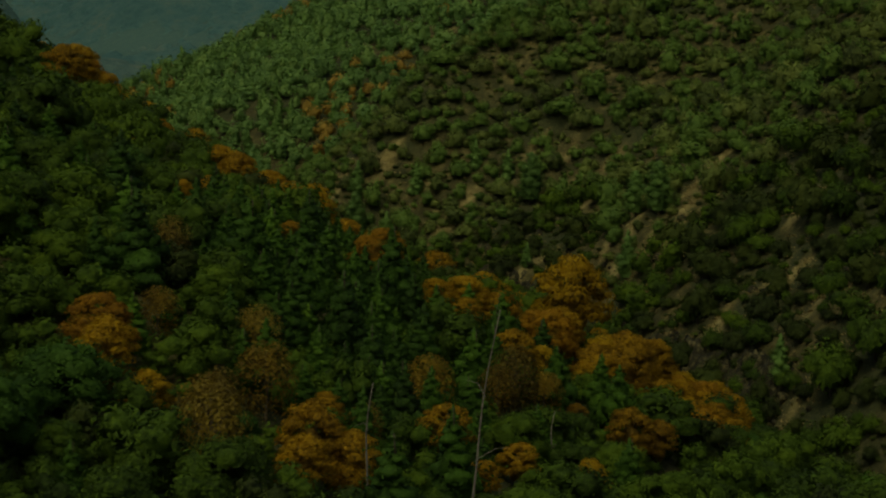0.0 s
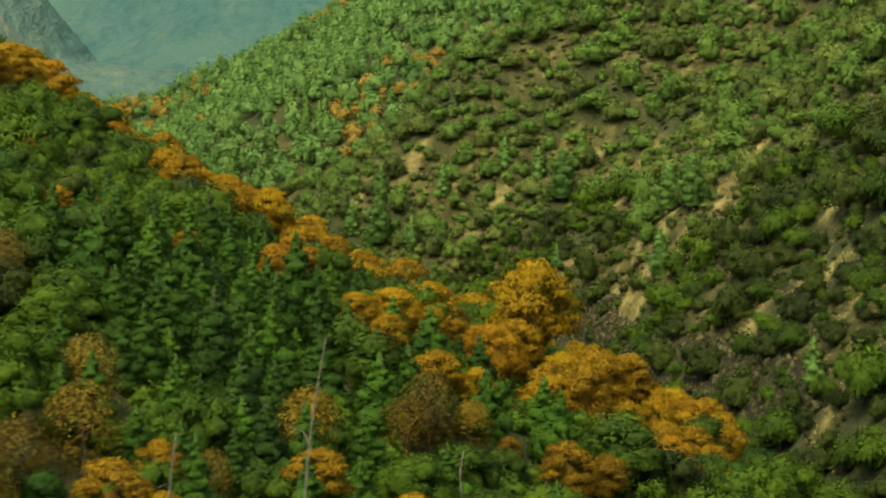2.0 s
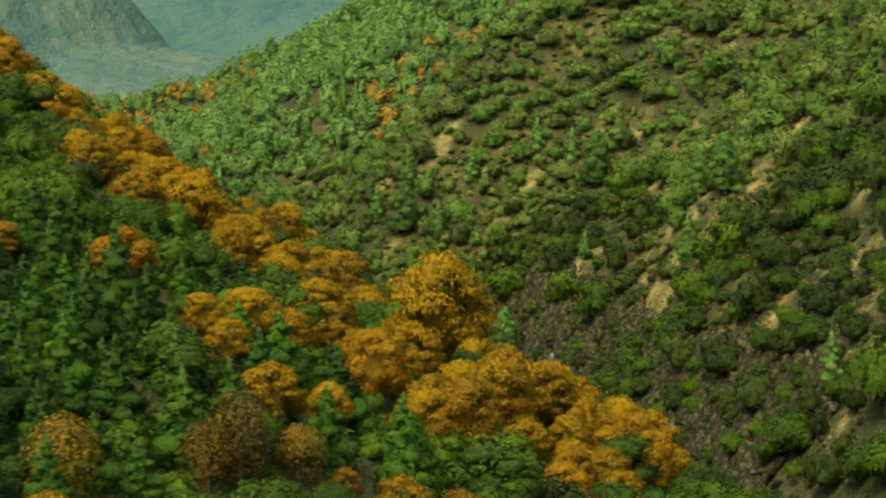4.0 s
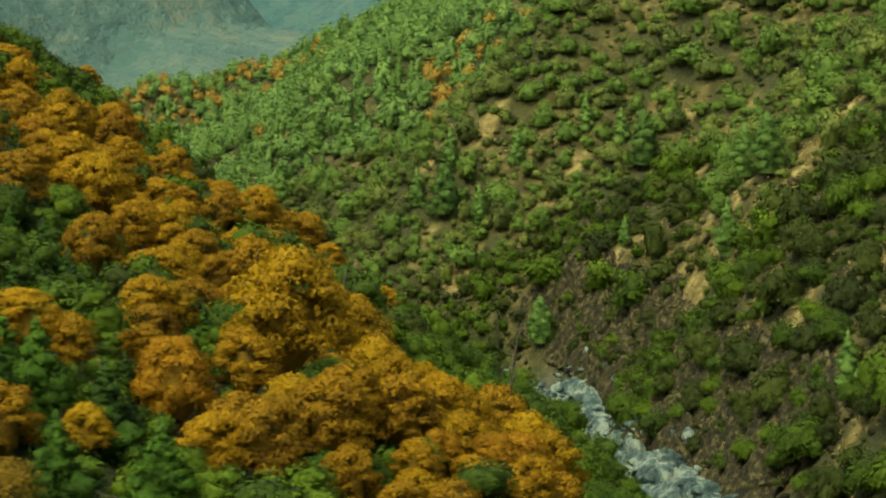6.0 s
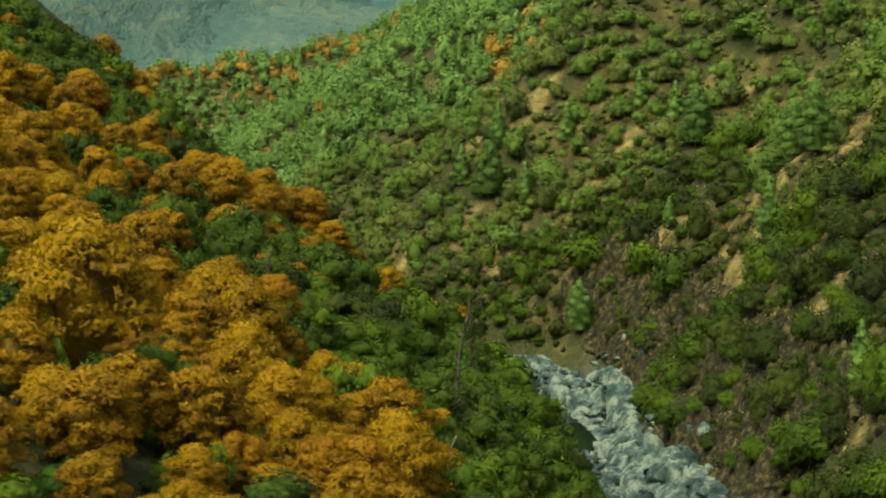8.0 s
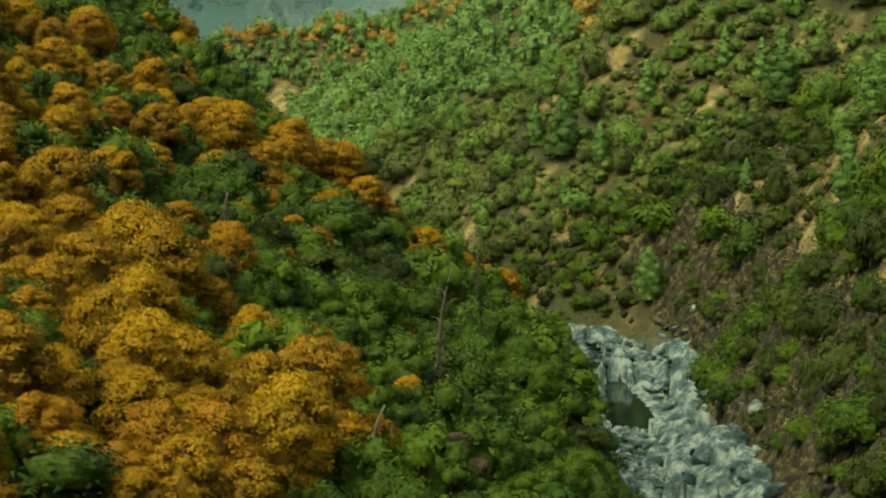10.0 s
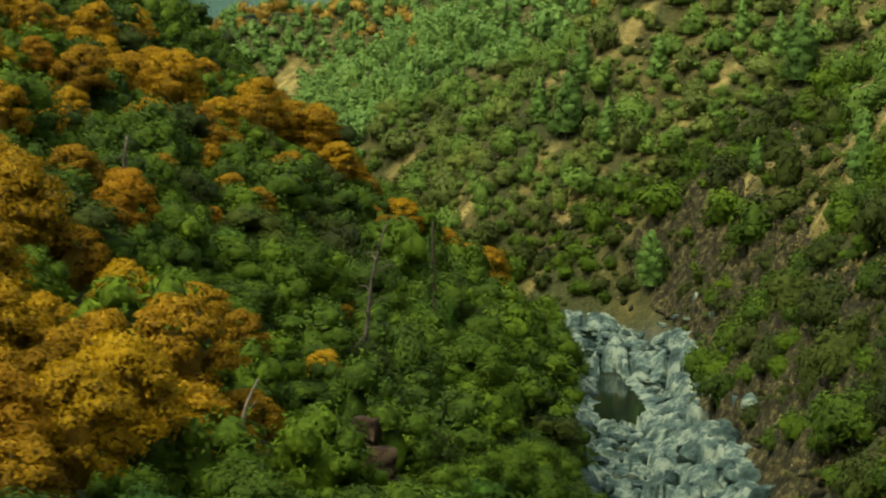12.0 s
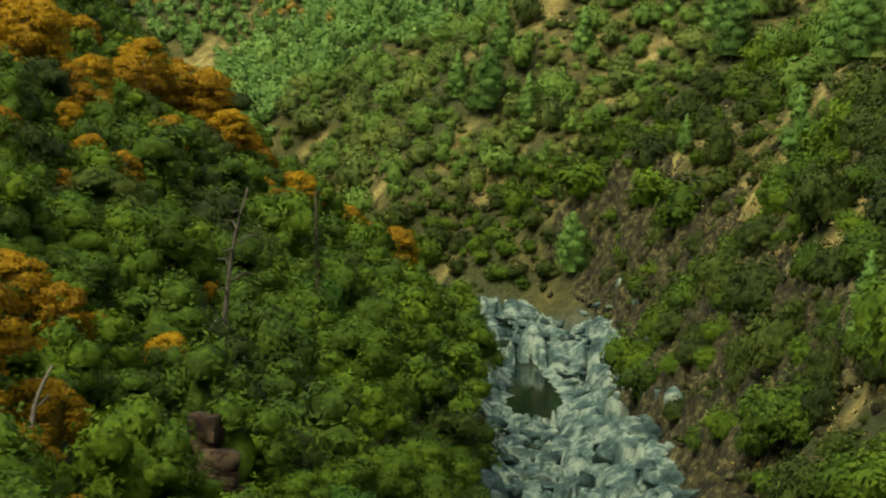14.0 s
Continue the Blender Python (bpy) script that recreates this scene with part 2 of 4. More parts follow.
def ground_material():
    m, n, l, b = material("dry_hillside_soil", 0.95)
    geo = n.new("ShaderNodeNewGeometry")
    p = geo.outputs["Position"]
    big, mid, fine = noise_node(n, l, 0.05, 4, 0.55, p), noise_node(n, l, 0.35, 5, 0.65, p), noise_node(n, l, 2.2, 6, 0.7, p)
    soil = ramp(n, [(0.3, (0.030, 0.029, 0.009)), (0.48, (0.070, 0.062, 0.018)), (0.6, (0.14, 0.115, 0.036)), (0.72, (0.27, 0.215, 0.075))])
    l.new(mid.outputs["Fac"], soil.inputs["Fac"])
    litter = ramp(n, [(0.35, (0.026, 0.032, 0.010)), (0.6, (0.062, 0.066, 0.02)), (0.8, (0.13, 0.125, 0.04))])
    l.new(fine.outputs["Fac"], litter.inputs["Fac"])
    cover = ramp(n, [(0.42, (0, 0, 0)), (0.58, (1, 1, 1))])
    l.new(big.outputs["Fac"], cover.inputs["Fac"])
    c = mix_colour(n, l, cover.outputs["Color"], litter.outputs["Color"], soil.outputs["Color"])
    scar = ramp(n, [(0.3, (0.12, 0.088, 0.026)), (0.5, (0.27, 0.21, 0.07)), (0.7, (0.45, 0.37, 0.14))])
    l.new(mid.outputs["Fac"], scar.inputs["Fac"])
    washed = ramp(n, [(0.3, (0.03, 0.035, 0.032)), (0.5, (0.07, 0.085, 0.078)), (0.7, (0.14, 0.15, 0.125))])
    l.new(mid.outputs["Fac"], washed.inputs["Fac"])
    # far woodland floor, with the blue-green haze of distance painted in
    hazed_woods = ramp(n, [(0.3, (0.055, 0.11, 0.09)), (0.6, (0.075, 0.135, 0.105)), (0.75, (0.12, 0.145, 0.105))])
    l.new(mid.outputs["Fac"], hazed_woods.inputs["Fac"])
    for key, layer in (("bare", scar), ("rock", washed), ("hazed_woods", hazed_woods)):
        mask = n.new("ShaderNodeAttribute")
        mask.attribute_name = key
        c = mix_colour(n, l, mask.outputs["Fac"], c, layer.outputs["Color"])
    l.new(mix_colour(n, l, 0.5, c, fine.outputs["Fac"], "OVERLAY"), b.inputs["Base Color"])
    bump = n.new("ShaderNodeBump")
    bump.inputs["Distance"].default_value, bump.inputs["Strength"].default_value = 0.4, 0.9
    l.new(fine.outputs["Fac"], bump.inputs["Height"])
    l.new(bump.outputs["Normal"], b.inputs["Normal"])
    return m


def rock_material(name, colours, scale=0.5):
    m, n, l, b = material(name, 0.8)
    geo = n.new("ShaderNodeNewGeometry")
    info = n.new("ShaderNodeObjectInfo")
    p = geo.outputs["Position"]
    t, fine = noise_node(n, l, scale, 6, 0.65, p), noise_node(n, l, scale * 7, 5, 0.7, p)
    add = n.new("ShaderNodeMath")
    add.operation = "MULTIPLY_ADD"
    l.new(info.outputs["Random"], add.inputs[0])
    add.inputs[1].default_value = 0.1
    l.new(t.outputs["Fac"], add.inputs[2])
    r = ramp(n, [(0.40 + 0.27 * k / (len(colours) - 1), c) for k, c in enumerate(colours)])
    l.new(add.outputs[0], r.inputs["Fac"])
    l.new(mix_colour(n, l, 0.6, r.outputs["Color"], fine.outputs["Fac"], "OVERLAY"), b.inputs["Base Color"])
    bump = n.new("ShaderNodeBump")
    bump.inputs["Distance"].default_value, bump.inputs["Strength"].default_value = 0.25, 0.9
    l.new(fine.outputs["Fac"], bump.inputs["Height"])
    l.new(bump.outputs["Normal"], b.inputs["Normal"])
    return m


GROUND = ground_material()
PALE_ROCK = rock_material("pale_river_rock", [(0.014, 0.028, 0.026), (0.038, 0.066, 0.06), (0.085, 0.128, 0.112), (0.24, 0.285, 0.22)], 0.5)
RUST = rock_material("red_brown_rock", [(0.010, 0.005, 0.003), (0.026, 0.012, 0.006), (0.052, 0.026, 0.012), (0.11, 0.075, 0.04)], 1.6)
CLIFF = rock_material("brown_cliff_rock", [(0.010, 0.009, 0.004), (0.024, 0.021, 0.008), (0.052, 0.045, 0.016), (0.15, 0.125, 0.05)], 1.3)


def water_material():
    m, n, l, b = material("dark_green_pool_water", 0.06)
    b.inputs["Specular IOR Level"].default_value = 0.3
    geo = n.new("ShaderNodeNewGeometry")
    t = noise_node(n, l, 0.18, 3, 0.5, geo.outputs["Position"])
    r = ramp(n, [(0.35, (0.004, 0.010, 0.006)), (0.55, (0.008, 0.018, 0.012)), (0.75, (0.035, 0.03, 0.008))])
    l.new(t.outputs["Fac"], r.inputs["Fac"])
    l.new(r.outputs["Color"], b.inputs["Base Color"])
    w = noise_node(n, l, 2.5, 3, 0.5, geo.outputs["Position"])
    bump = n.new("ShaderNodeBump")
    bump.inputs["Distance"].default_value, bump.inputs["Strength"].default_value = 0.05, 0.12
    l.new(w.outputs["Fac"], bump.inputs["Height"])
    l.new(bump.outputs["Normal"], b.inputs["Normal"])
    return m


WATER = water_material()


# ---------------------------------------------------------------- mesh helpers
def mesh_of(name, verts, faces, mat, shade_smooth=False, normals=None):
    me = bpy.data.meshes.new(name)
    verts, faces = np.asarray(verts, np.float32), np.asarray(faces, np.int32)
    size = faces.shape[1]
    me.vertices.add(len(verts))
    me.vertices.foreach_set("co", verts.ravel())
    me.loops.add(faces.size)
    me.loops.foreach_set("vertex_index", faces.ravel())
    me.polygons.add(len(faces))
    me.polygons.foreach_set("loop_start", np.arange(0, faces.size, size, dtype=np.int32))
    if shade_smooth:
        me.polygons.foreach_set("use_smooth", np.ones(len(faces), bool))
    me.materials.append(mat)
    me.update(calc_edges=True)
    me.validate()
    if normals is not None:
        own = me.attributes.new("custom_normal", "FLOAT_VECTOR", "POINT")
        own.data.foreach_set("vector", np.asarray(normals, np.float32).ravel())
    return me


def tube(points, radii, sides=6):
    """A tapering limb along points; returns vertices and triangles."""
    points, radii = np.asarray(points, float), np.asarray(radii, float)
    way = np.gradient(points, axis=0)
    way /= np.linalg.norm(way, axis=1, keepdims=True) + 1e-9
    side = np.cross(way, (0.31, 0.95, 0.05))
    side /= np.linalg.norm(side, axis=1, keepdims=True) + 1e-9
    up = np.cross(way, side)
    a = np.linspace(0, 2 * np.pi, sides, endpoint=False)
    ring = np.cos(a)[None, :, None] * side[:, None] + np.sin(a)[None, :, None] * up[:, None]
    v = (points[:, None] + ring * radii[:, None, None]).reshape(-1, 3)
    f = []
    for k in range(len(points) - 1):
        for s in range(sides):
            p, q = k * sides + s, k * sides + (s + 1) % sides
            f += [(p, q, q + sides), (p, q + sides, p + sides)]
    top = (len(points) - 1) * sides
    f += [(top, top + s, top + s + 1) for s in range(1, sides - 1)]
    return v, np.array(f)


def merged(pieces):
    """Joins pieces of vertices, faces and, where there are any, normals."""
    vs, fs, n = [], [], 0
    for piece in pieces:
        vs.append(piece[0])
        fs.append(np.asarray(piece[1]) + n)
        n += len(piece[0])
    joined = [np.concatenate(vs), np.concatenate(fs)]
    return joined + [np.concatenate([p[2] for p in pieces])] if len(pieces[0]) > 2 else joined


def unit(v):
    return v / (np.linalg.norm(v, axis=-1, keepdims=True) + 1e-9)


def leaves(rng, centres, outward, size, flat=0.45):
    """One small three-cornered spray of leaves at every centre, facing roughly outward."""
    n = len(centres)
    normal = outward + flat * rng.normal(size=(n, 3))
    normal /= np.linalg.norm(normal, axis=1, keepdims=True) + 1e-9
    a = np.cross(normal, rng.normal(size=(n, 3)))
    a /= np.linalg.norm(a, axis=1, keepdims=True) + 1e-9
    b = np.cross(normal, a)
    s = size * rng.uniform(0.6, 1.4, (n, 1))
    v = np.stack([centres + 1.1 * a * s, centres - 0.6 * a * s + 0.52 * b * s, centres - 0.6 * a * s - 0.52 * b * s], 1).reshape(-1, 3)
    return v, np.arange(3 * n).reshape(-1, 3)


def ball(level):
    bm = bmesh.new()
    bmesh.ops.create_icosphere(bm, subdivisions=level, radius=1.0)
    v = np.array([p.co[:] for p in bm.verts])
    f = np.array([[p.index for p in q.verts] for q in bm.faces])
    bm.free()
    return v, f


BALLS = {1: ball(1), 2: ball(2), 3: ball(3)}


def clump(rng, centre, radii, level=2, cut=-0.45, bulges=9, rough=0.07):
    """One leafy mass: a ball swollen into many small bulges, crumpled, and open underneath. Returns vertices, triangles and normals."""
    bv, bf = BALLS[level]
    tips = unit(rng.normal(size=(bulges, 3)) + np.array([0, 0, 0.25]))
    near = (bv @ tips.T).max(axis=1, keepdims=True)
    size = 0.66 + 0.40 * np.clip((near - 0.45) / 0.5, 0, 1) ** 0.8 + rough * rng.normal(size=(len(bv), 1))
    keep = bf[bv[bf][:, :, 2].mean(axis=1) > cut]
    used, back = np.unique(keep, return_inverse=True)
    p = bv[used] * size[used]
    normal = unit(unit(p / np.asarray(radii)) + 0.25 * rng.normal(size=p.shape))
    return centre + p * radii, back.reshape(-1, 3), normal


def leafy(rng, count, centres, radii, size, flat=0.4, low=-0.35):
    """Sprays of leaves round the masses."""
    weight = radii[:, 0] ** 2
    pick = rng.choice(len(centres), count, p=weight / weight.sum())
    d = rng.normal(size=(count, 3))
    d[:, 2] = np.where(unit(d)[:, 2] < low, -d[:, 2], d[:, 2])
    d = unit(d)
    p = centres[pick] + d * radii[pick] * (1.22 - 0.48 * rng.random((count, 1)))
    v, f = leaves(rng, p, d + np.array([0, 0, 0.25]), size, flat)
    whole = unit((p - centres.mean(axis=0)) / (np.ptp(centres, axis=0) + radii.mean(axis=0)))
    return v, f, np.repeat(unit(0.75 * d + 0.85 * whole + 0.2 * rng.normal(size=(count, 3))), 3, axis=0)


def dome_crown(rng, count, height, width, base, lobes, size, layer=0.8, lobe=(0.30, 0.46), level=2, rough=0.12, shrink=0.8):
    """A rounded crown: masses of leaves over a dome, with gaps of shade between them."""
    deep = height - base
    t = (np.arange(lobes) + 0.5) / lobes
    up = 1.0 - 1.25 * t + rng.uniform(-0.06, 0.06, lobes)
    ang = 2.4 * np.arange(lobes) + rng.uniform(-0.6, 0.6, lobes)
    out = np.sqrt(np.clip(1 - np.clip(up, -0.2, 1) ** 2, 0, 1)) * rng.uniform(0.55, 0.82, lobes)
    r = width * rng.uniform(*lobe, lobes)
    centres = np.stack([out * width * np.cos(ang), out * width * np.sin(ang), base + deep * (0.36 + 0.46 * up)], 1)
    radii = np.stack([r * rng.uniform(0.9, 1.15, lobes), r * rng.uniform(0.9, 1.15, lobes), r * layer * rng.uniform(0.85, 1.1, lobes)], 1)
    pieces = [clump(rng, c, q * shrink, level, rough=rough) for c, q in zip(centres, radii)]
    heart = clump(rng, np.array([0, 0, base + 0.34 * deep]), np.array([0.4 * width, 0.4 * width, 0.3 * deep]), 2, -0.8)
    solids = sum(len(p[1]) for p in pieces) + len(heart[1])
    return merged(pieces + [heart, leafy(rng, count, centres, radii, size)]) + [solids]


def bush(rng, count, height, width, lobes, size, level=2):
    """A low shrub: one broad mass with smaller ones leaning out of it."""
    centres, radii = [(0, 0, 0.38 * height)], [(0.72 * width, 0.72 * width, 0.58 * height)]
    for k in range(lobes):
        a, r = 2.4 * k + rng.uniform(-0.5, 0.5), width * rng.uniform(0.34, 0.52)
        off = width * rng.uniform(0.35, 0.66)
        centres.append((off * np.cos(a), off * np.sin(a), height * rng.uniform(0.25, 0.62)))
        radii.append((r, r, r * rng.uniform(0.75, 1.05)))
    centres, radii = np.array(centres), np.array(radii)
    pieces = [clump(rng, c, 0.8 * q, level, -0.3, 8, 0.12) for c, q in zip(centres, radii)]
    solids = sum(len(p[1]) for p in pieces)
    return merged(pieces + [leafy(rng, count, centres, radii, size)]) + [solids]


def plume(rng, count, height, width, base, lobes, size, taper=0.8, level=1):
    """A conifer: soft masses of needles, whorl over whorl, that narrow to a point."""
    deep = height - base
    t = (np.arange(lobes) + 0.5) / lobes
    wide = width * (1.02 - t) ** taper * rng.uniform(0.85, 1.15, lobes)
    ang = 2.4 * np.arange(lobes) + rng.uniform(-0.6, 0.6, lobes)
    off = wide * rng.uniform(0.3, 0.6, lobes)
    r = wide * rng.uniform(0.4, 0.6, lobes) + 0.07 * width
    centres = np.stack([off * np.cos(ang), off * np.sin(ang), base + deep * (0.06 + 0.88 * t)], 1)
    radii = np.stack([r, r, np.maximum(0.75 * r, 0.75 * deep / lobes)], 1)
    pieces = [clump(rng, c, 0.78 * q, level, -0.7, 8, 0.12) for c, q in zip(centres, radii)]
    rings = np.array([(0, 0, base + deep * k) for k in np.linspace(0, 0.98, 6)])
    cv, cf = tube(rings, 0.42 * width * (1.02 - np.linspace(0, 0.98, 6)) ** taper, 7)
    pieces.append((cv, cf, unit(cv * (1, 1, 0) + np.array([0, 0, 0.2]))))
    solids = sum(len(p[1]) for p in pieces)
    v, f, n = leafy(rng, count, centres, radii, size, 0.4, -0.8)
    axis = np.stack([0 * v[:, 0], 0 * v[:, 0], v[:, 2]], 1)
    n = unit(0.7 * n + unit(v - axis) + np.array([0, 0, 0.15]))
    return merged(pieces + [(v, f, n)]) + [solids]


def thin_crown(rng, count, height, width, base, size):
    """A crown that has dropped most of its leaves: a loose shell of small sprays."""
    d = rng.normal(size=(count, 3))
    d[:, 2] = np.abs(d[:, 2]) * 0.9 - 0.25
    d = unit(d)
    knots = unit(rng.normal(size=(46, 3)) + np.array([0, 0, 0.5]))
    d = unit(d + 1.6 * knots[rng.integers(46, size=count)])
    deep = height - base
    p = d * (width, width, 0.56 * deep) * rng.uniform(0.55, 1.05, (count, 1)) + (0, 0, base + 0.42 * deep)
    v, f = leaves(rng, p, d + np.array([0, 0, 0.3]), size, 0.5)
    return [v, f, np.repeat(unit(d + 0.4 * rng.normal(size=d.shape)), 3, axis=0), 0]


def trunk_of(rng, height, radius, limbs=5, spread_out=0.3, lean=0.05):
    top = np.array([rng.normal() * lean * height, rng.normal() * lean * height, height])
    pts = np.array([top * t + np.array([0.12 * np.sin(5 * t), 0.12 * np.cos(4 * t) - 0.12, 0]) for t in np.linspace(0, 1, 7)])
    pts[0, 2] = -0.8
    pieces = [tube(pts, radius * np.linspace(1.15, 0.2, 7))]
    for k in range(limbs):
        t = rng.uniform(0.3, 0.85)
        start = top * t
        ang = rng.uniform(0, 2 * np.pi)
        end = start + np.array([np.cos(ang), np.sin(ang), rng.uniform(0.5, 1.1)]) * spread_out * height * (1.1 - t)
        mid = (start + end) / 2 + np.array([0, 0, 0.06 * height])
        pieces.append(tube([start, mid, end], radius * np.array([0.5, 0.34, 0.12]) * (1.2 - t), 5))
    return merged(pieces)


def tiered_conifer(rng, count, height, width, base, size, core=0.34):
    """Whorls of drooping boughs that shorten upwards."""
    tiers = int(height * 1.7)
    per = count // tiers
    ps, outs = [], []
    for k in range(tiers):
        t = k / tiers
        z = base + (height - base) * t
        reach = width * (1 - t) ** 0.85 * rng.uniform(0.62, 1.2) + 0.12
        boughs = max(4, int(9 * (1 - t)))
        ang0 = rng.uniform(0, 6.28)
        ang = ang0 + 2 * np.pi * rng.integers(0, boughs, per) / boughs + rng.normal(size=per) * 0.14
        r = reach * np.sqrt(rng.uniform(0.05, 1, per)) * (0.8 + 0.35 * np.sin(ang * 3 + k))
        zz = z - 0.2 * r + rng.normal(size=per) * 0.12 + 0.1
        ps.append(np.stack([r * np.cos(ang), r * np.sin(ang), zz], 1))
        outs.append(np.stack([0.6 * np.cos(ang), 0.6 * np.sin(ang), np.full(per, 0.9)], 1))
    rings = np.array([(0, 0, base + (height - base) * t) for t in np.linspace(0, 0.97, 7)])
    cv, cf = tube(rings, width * core * (1 - np.linspace(0, 0.97, 7)) ** 0.9, 7)
    p = np.concatenate(ps)
    v, f = leaves(rng, p, np.concatenate(outs), size, 0.3)

    def facing(points):
        side = unit(points * (1, 1, 0))
        return unit(side + np.array([0, 0, 0.85]))

    jitter = np.repeat(0.25 * rng.normal(size=(len(p), 3)), 3, axis=0)
    return merged([(cv, cf, facing(cv)), (v, f, unit(facing(np.repeat(p, 3, axis=0)) + jitter))])


def part(name, me, parent, label=""):
    ob = new(name, me)
    ob.parent = parent
    if label:
        ob["label"] = label
    return ob


def tree(name, trunk, crown, label, category, group):
    root = new(name)
    root.empty_display_size = 0.5
    part("trunk", trunk, root)
    part("crown", crown, root)
    return tagged(root, label, category, group)


# ---------------------------------------------------------------- ground, river
xs = spread(-4200, 4200, -75, 90, 1.5, 1.08)
ys = spread(-2500, 4600, 120, 410, 1.5, 1.06)
gx, gy = np.meshgrid(xs, ys)
gz = land(gx, gy)
# the soil sheet lies under the bedrock along the river
across = gx - river_x(gy)
gz = gz - 1.3 * smooth(-7.5, -6, across) * smooth(20, 17, across) * smooth(238, 243, gy) * smooth(345, 338, gy)
nx = len(xs)
quad = (np.arange(len(ys) - 1)[:, None] * nx + np.arange(nx - 1)[None]).ravel()
ground = new("ground", mesh_of("ground", np.stack([gx, gy, gz], -1).reshape(-1, 3), np.stack([quad, quad + 1, quad + nx + 1, quad + nx], 1), GROUND, True))
tagged(ground, "steep dry canyon hillsides of brown soil and dead grass", "ground", kind="structure")

def stream_x(y):
    return np.interp(y, (236, 270, 286, 296.5, 308, 321, 330, 350), (23.4, 13.2, 8.2, 5.5, 2.8, -1.2, -4.5, -16))


def stream_half(y):
    return np.interp(y, (236, 270, 286, 292, 297, 309, 321, 327, 350), (1.2, 1.2, 1.3, 1.3, 2.3, 2.2, 1.3, 0.8, 0.8))


def stream_z(y):
    """Level of the water: the pool lies still, the stream steps down to it and away."""
    return np.interp(y, (236, 262, 284, 291, 296, 322, 326, 334, 350), (5.2, 4.1, 2.9, 1.9, 0.9, 0.9, 1.7, 2.9, 3.7))


ws = np.linspace(238, 346, 109)
reach = 1.3 * stream_half(ws)
wv = np.concatenate([np.stack([stream_x(ws) - reach, ws, stream_z(ws)], 1), np.stack([stream_x(ws) + reach, ws, stream_z(ws)], 1)])
k = np.arange(108)
water = new("water", mesh_of("water", wv, np.stack([k, k + 109, k + 110, k + 1], 1), WATER))
tagged(water, "dark green still river pool between pale boulders", "river", kind="structure")

# ---------------------------------------------------------------- ground cover masks
BARE = ((-4, 373), (-24, 374), (13, 346), (18, 328), (29, 323), (23, 345), (4, 350), (34, 245), (39, 237), (6, 356), (21, 325), (-17, 368), (-19, 355), (-22, 357),
        (-6, 358), (12, 386), (18, 381), (36, 331), (40, 335), (40, 348), (1, 358), (9, 345), (22, 331), (41, 274), (26, 271), (32, 270), (31, 386), (34, 364), (26, 371))
scatter = random.Random(4)
for _ in range(34):
    by = scatter.uniform(245, 402)
    BARE += ((float(river_x(by)) + scatter.uniform(15, 62), by),)


def bareness(x, y, reach=1.0):
    """How open the ground is on the dry side: 1 on the scars of pale soil, 0 in closed scrub."""
    x, y = np.asarray(x, float), np.asarray(y, float)
    wob = 1.6 * layered(x, y, 5, 3, 40)
    total = np.zeros(np.broadcast(x, y).shape)
    for bx, by in BARE:
        dx, dy = x - bx, y - by
        along, across = dx * 0.75 + dy * 0.66, -dx * 0.66 + dy * 0.75
        total = np.maximum(total, 1 - smooth(0.35, 1.0, np.sqrt((along / (4.0 * reach)) ** 2 + (across / (1.7 * reach)) ** 2) + 0.24 * wob))
    return total


def far_scar(x, y):
    """The pale slide of soil at the foot of the far hillside."""
    return 1 - smooth(0.5, 1.1, np.sqrt(((x + 141) / 9) ** 2 + ((y - 562) / 13) ** 2) + 0.3 * layered(x, y, 6, 2, 19))


def rockiness(x, y):
    """1 on the washed bed of the river, fading up its banks."""
    d = x - river_x(y)
    wob = 2.5 * layered(x, y, 7, 3, 50)
    return np.where(d > 0, 1 - smooth(7.5, 10.5, d + wob), 1 - smooth(4.0, 6.0, -d + wob)) * smooth(225, 240, y) * smooth(342, 334, y)


for key, values in (("bare", np.maximum(bareness(gx, gy) * (gy > 220) * (gy < 420), far_scar(gx, gy))), ("rock", rockiness(gx, gy)), ("hazed_woods", smooth(610, 660, gy))):
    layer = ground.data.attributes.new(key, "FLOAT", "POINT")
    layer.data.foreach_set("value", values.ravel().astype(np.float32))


# ---------------------------------------------------------------- kinds of plants
rng = np.random.default_rng(11)


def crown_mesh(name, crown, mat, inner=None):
    """A crown; inner colours the twigs within darker, painting shade between the leaves."""
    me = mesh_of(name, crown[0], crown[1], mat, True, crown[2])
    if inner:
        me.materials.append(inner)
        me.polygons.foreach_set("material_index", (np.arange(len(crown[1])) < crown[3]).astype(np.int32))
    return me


def broadleaf(name, mat, count, height, width, base, lobes, size, autumn=False):
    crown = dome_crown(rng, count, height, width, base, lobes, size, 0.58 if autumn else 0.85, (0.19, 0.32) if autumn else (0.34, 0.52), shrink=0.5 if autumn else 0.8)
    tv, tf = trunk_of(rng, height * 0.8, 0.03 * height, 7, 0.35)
    return mesh_of(name + "_trunk", tv, tf, BARK, True), crown_mesh(name + "_crown", crown, mat, SHADED_TWIGS if autumn else None)


def conifer(name, mat, count, height, width, base, lobes, size, **form):
    crown = plume(rng, count, height, width, base, lobes, size, **form)
    tv, tf = trunk_of(rng, height * 0.96, 0.02 * height, 2, 0.05, 0.01)
    return mesh_of(name + "_trunk", tv, tf, BARK, True), crown_mesh(name + "_crown", crown, mat)


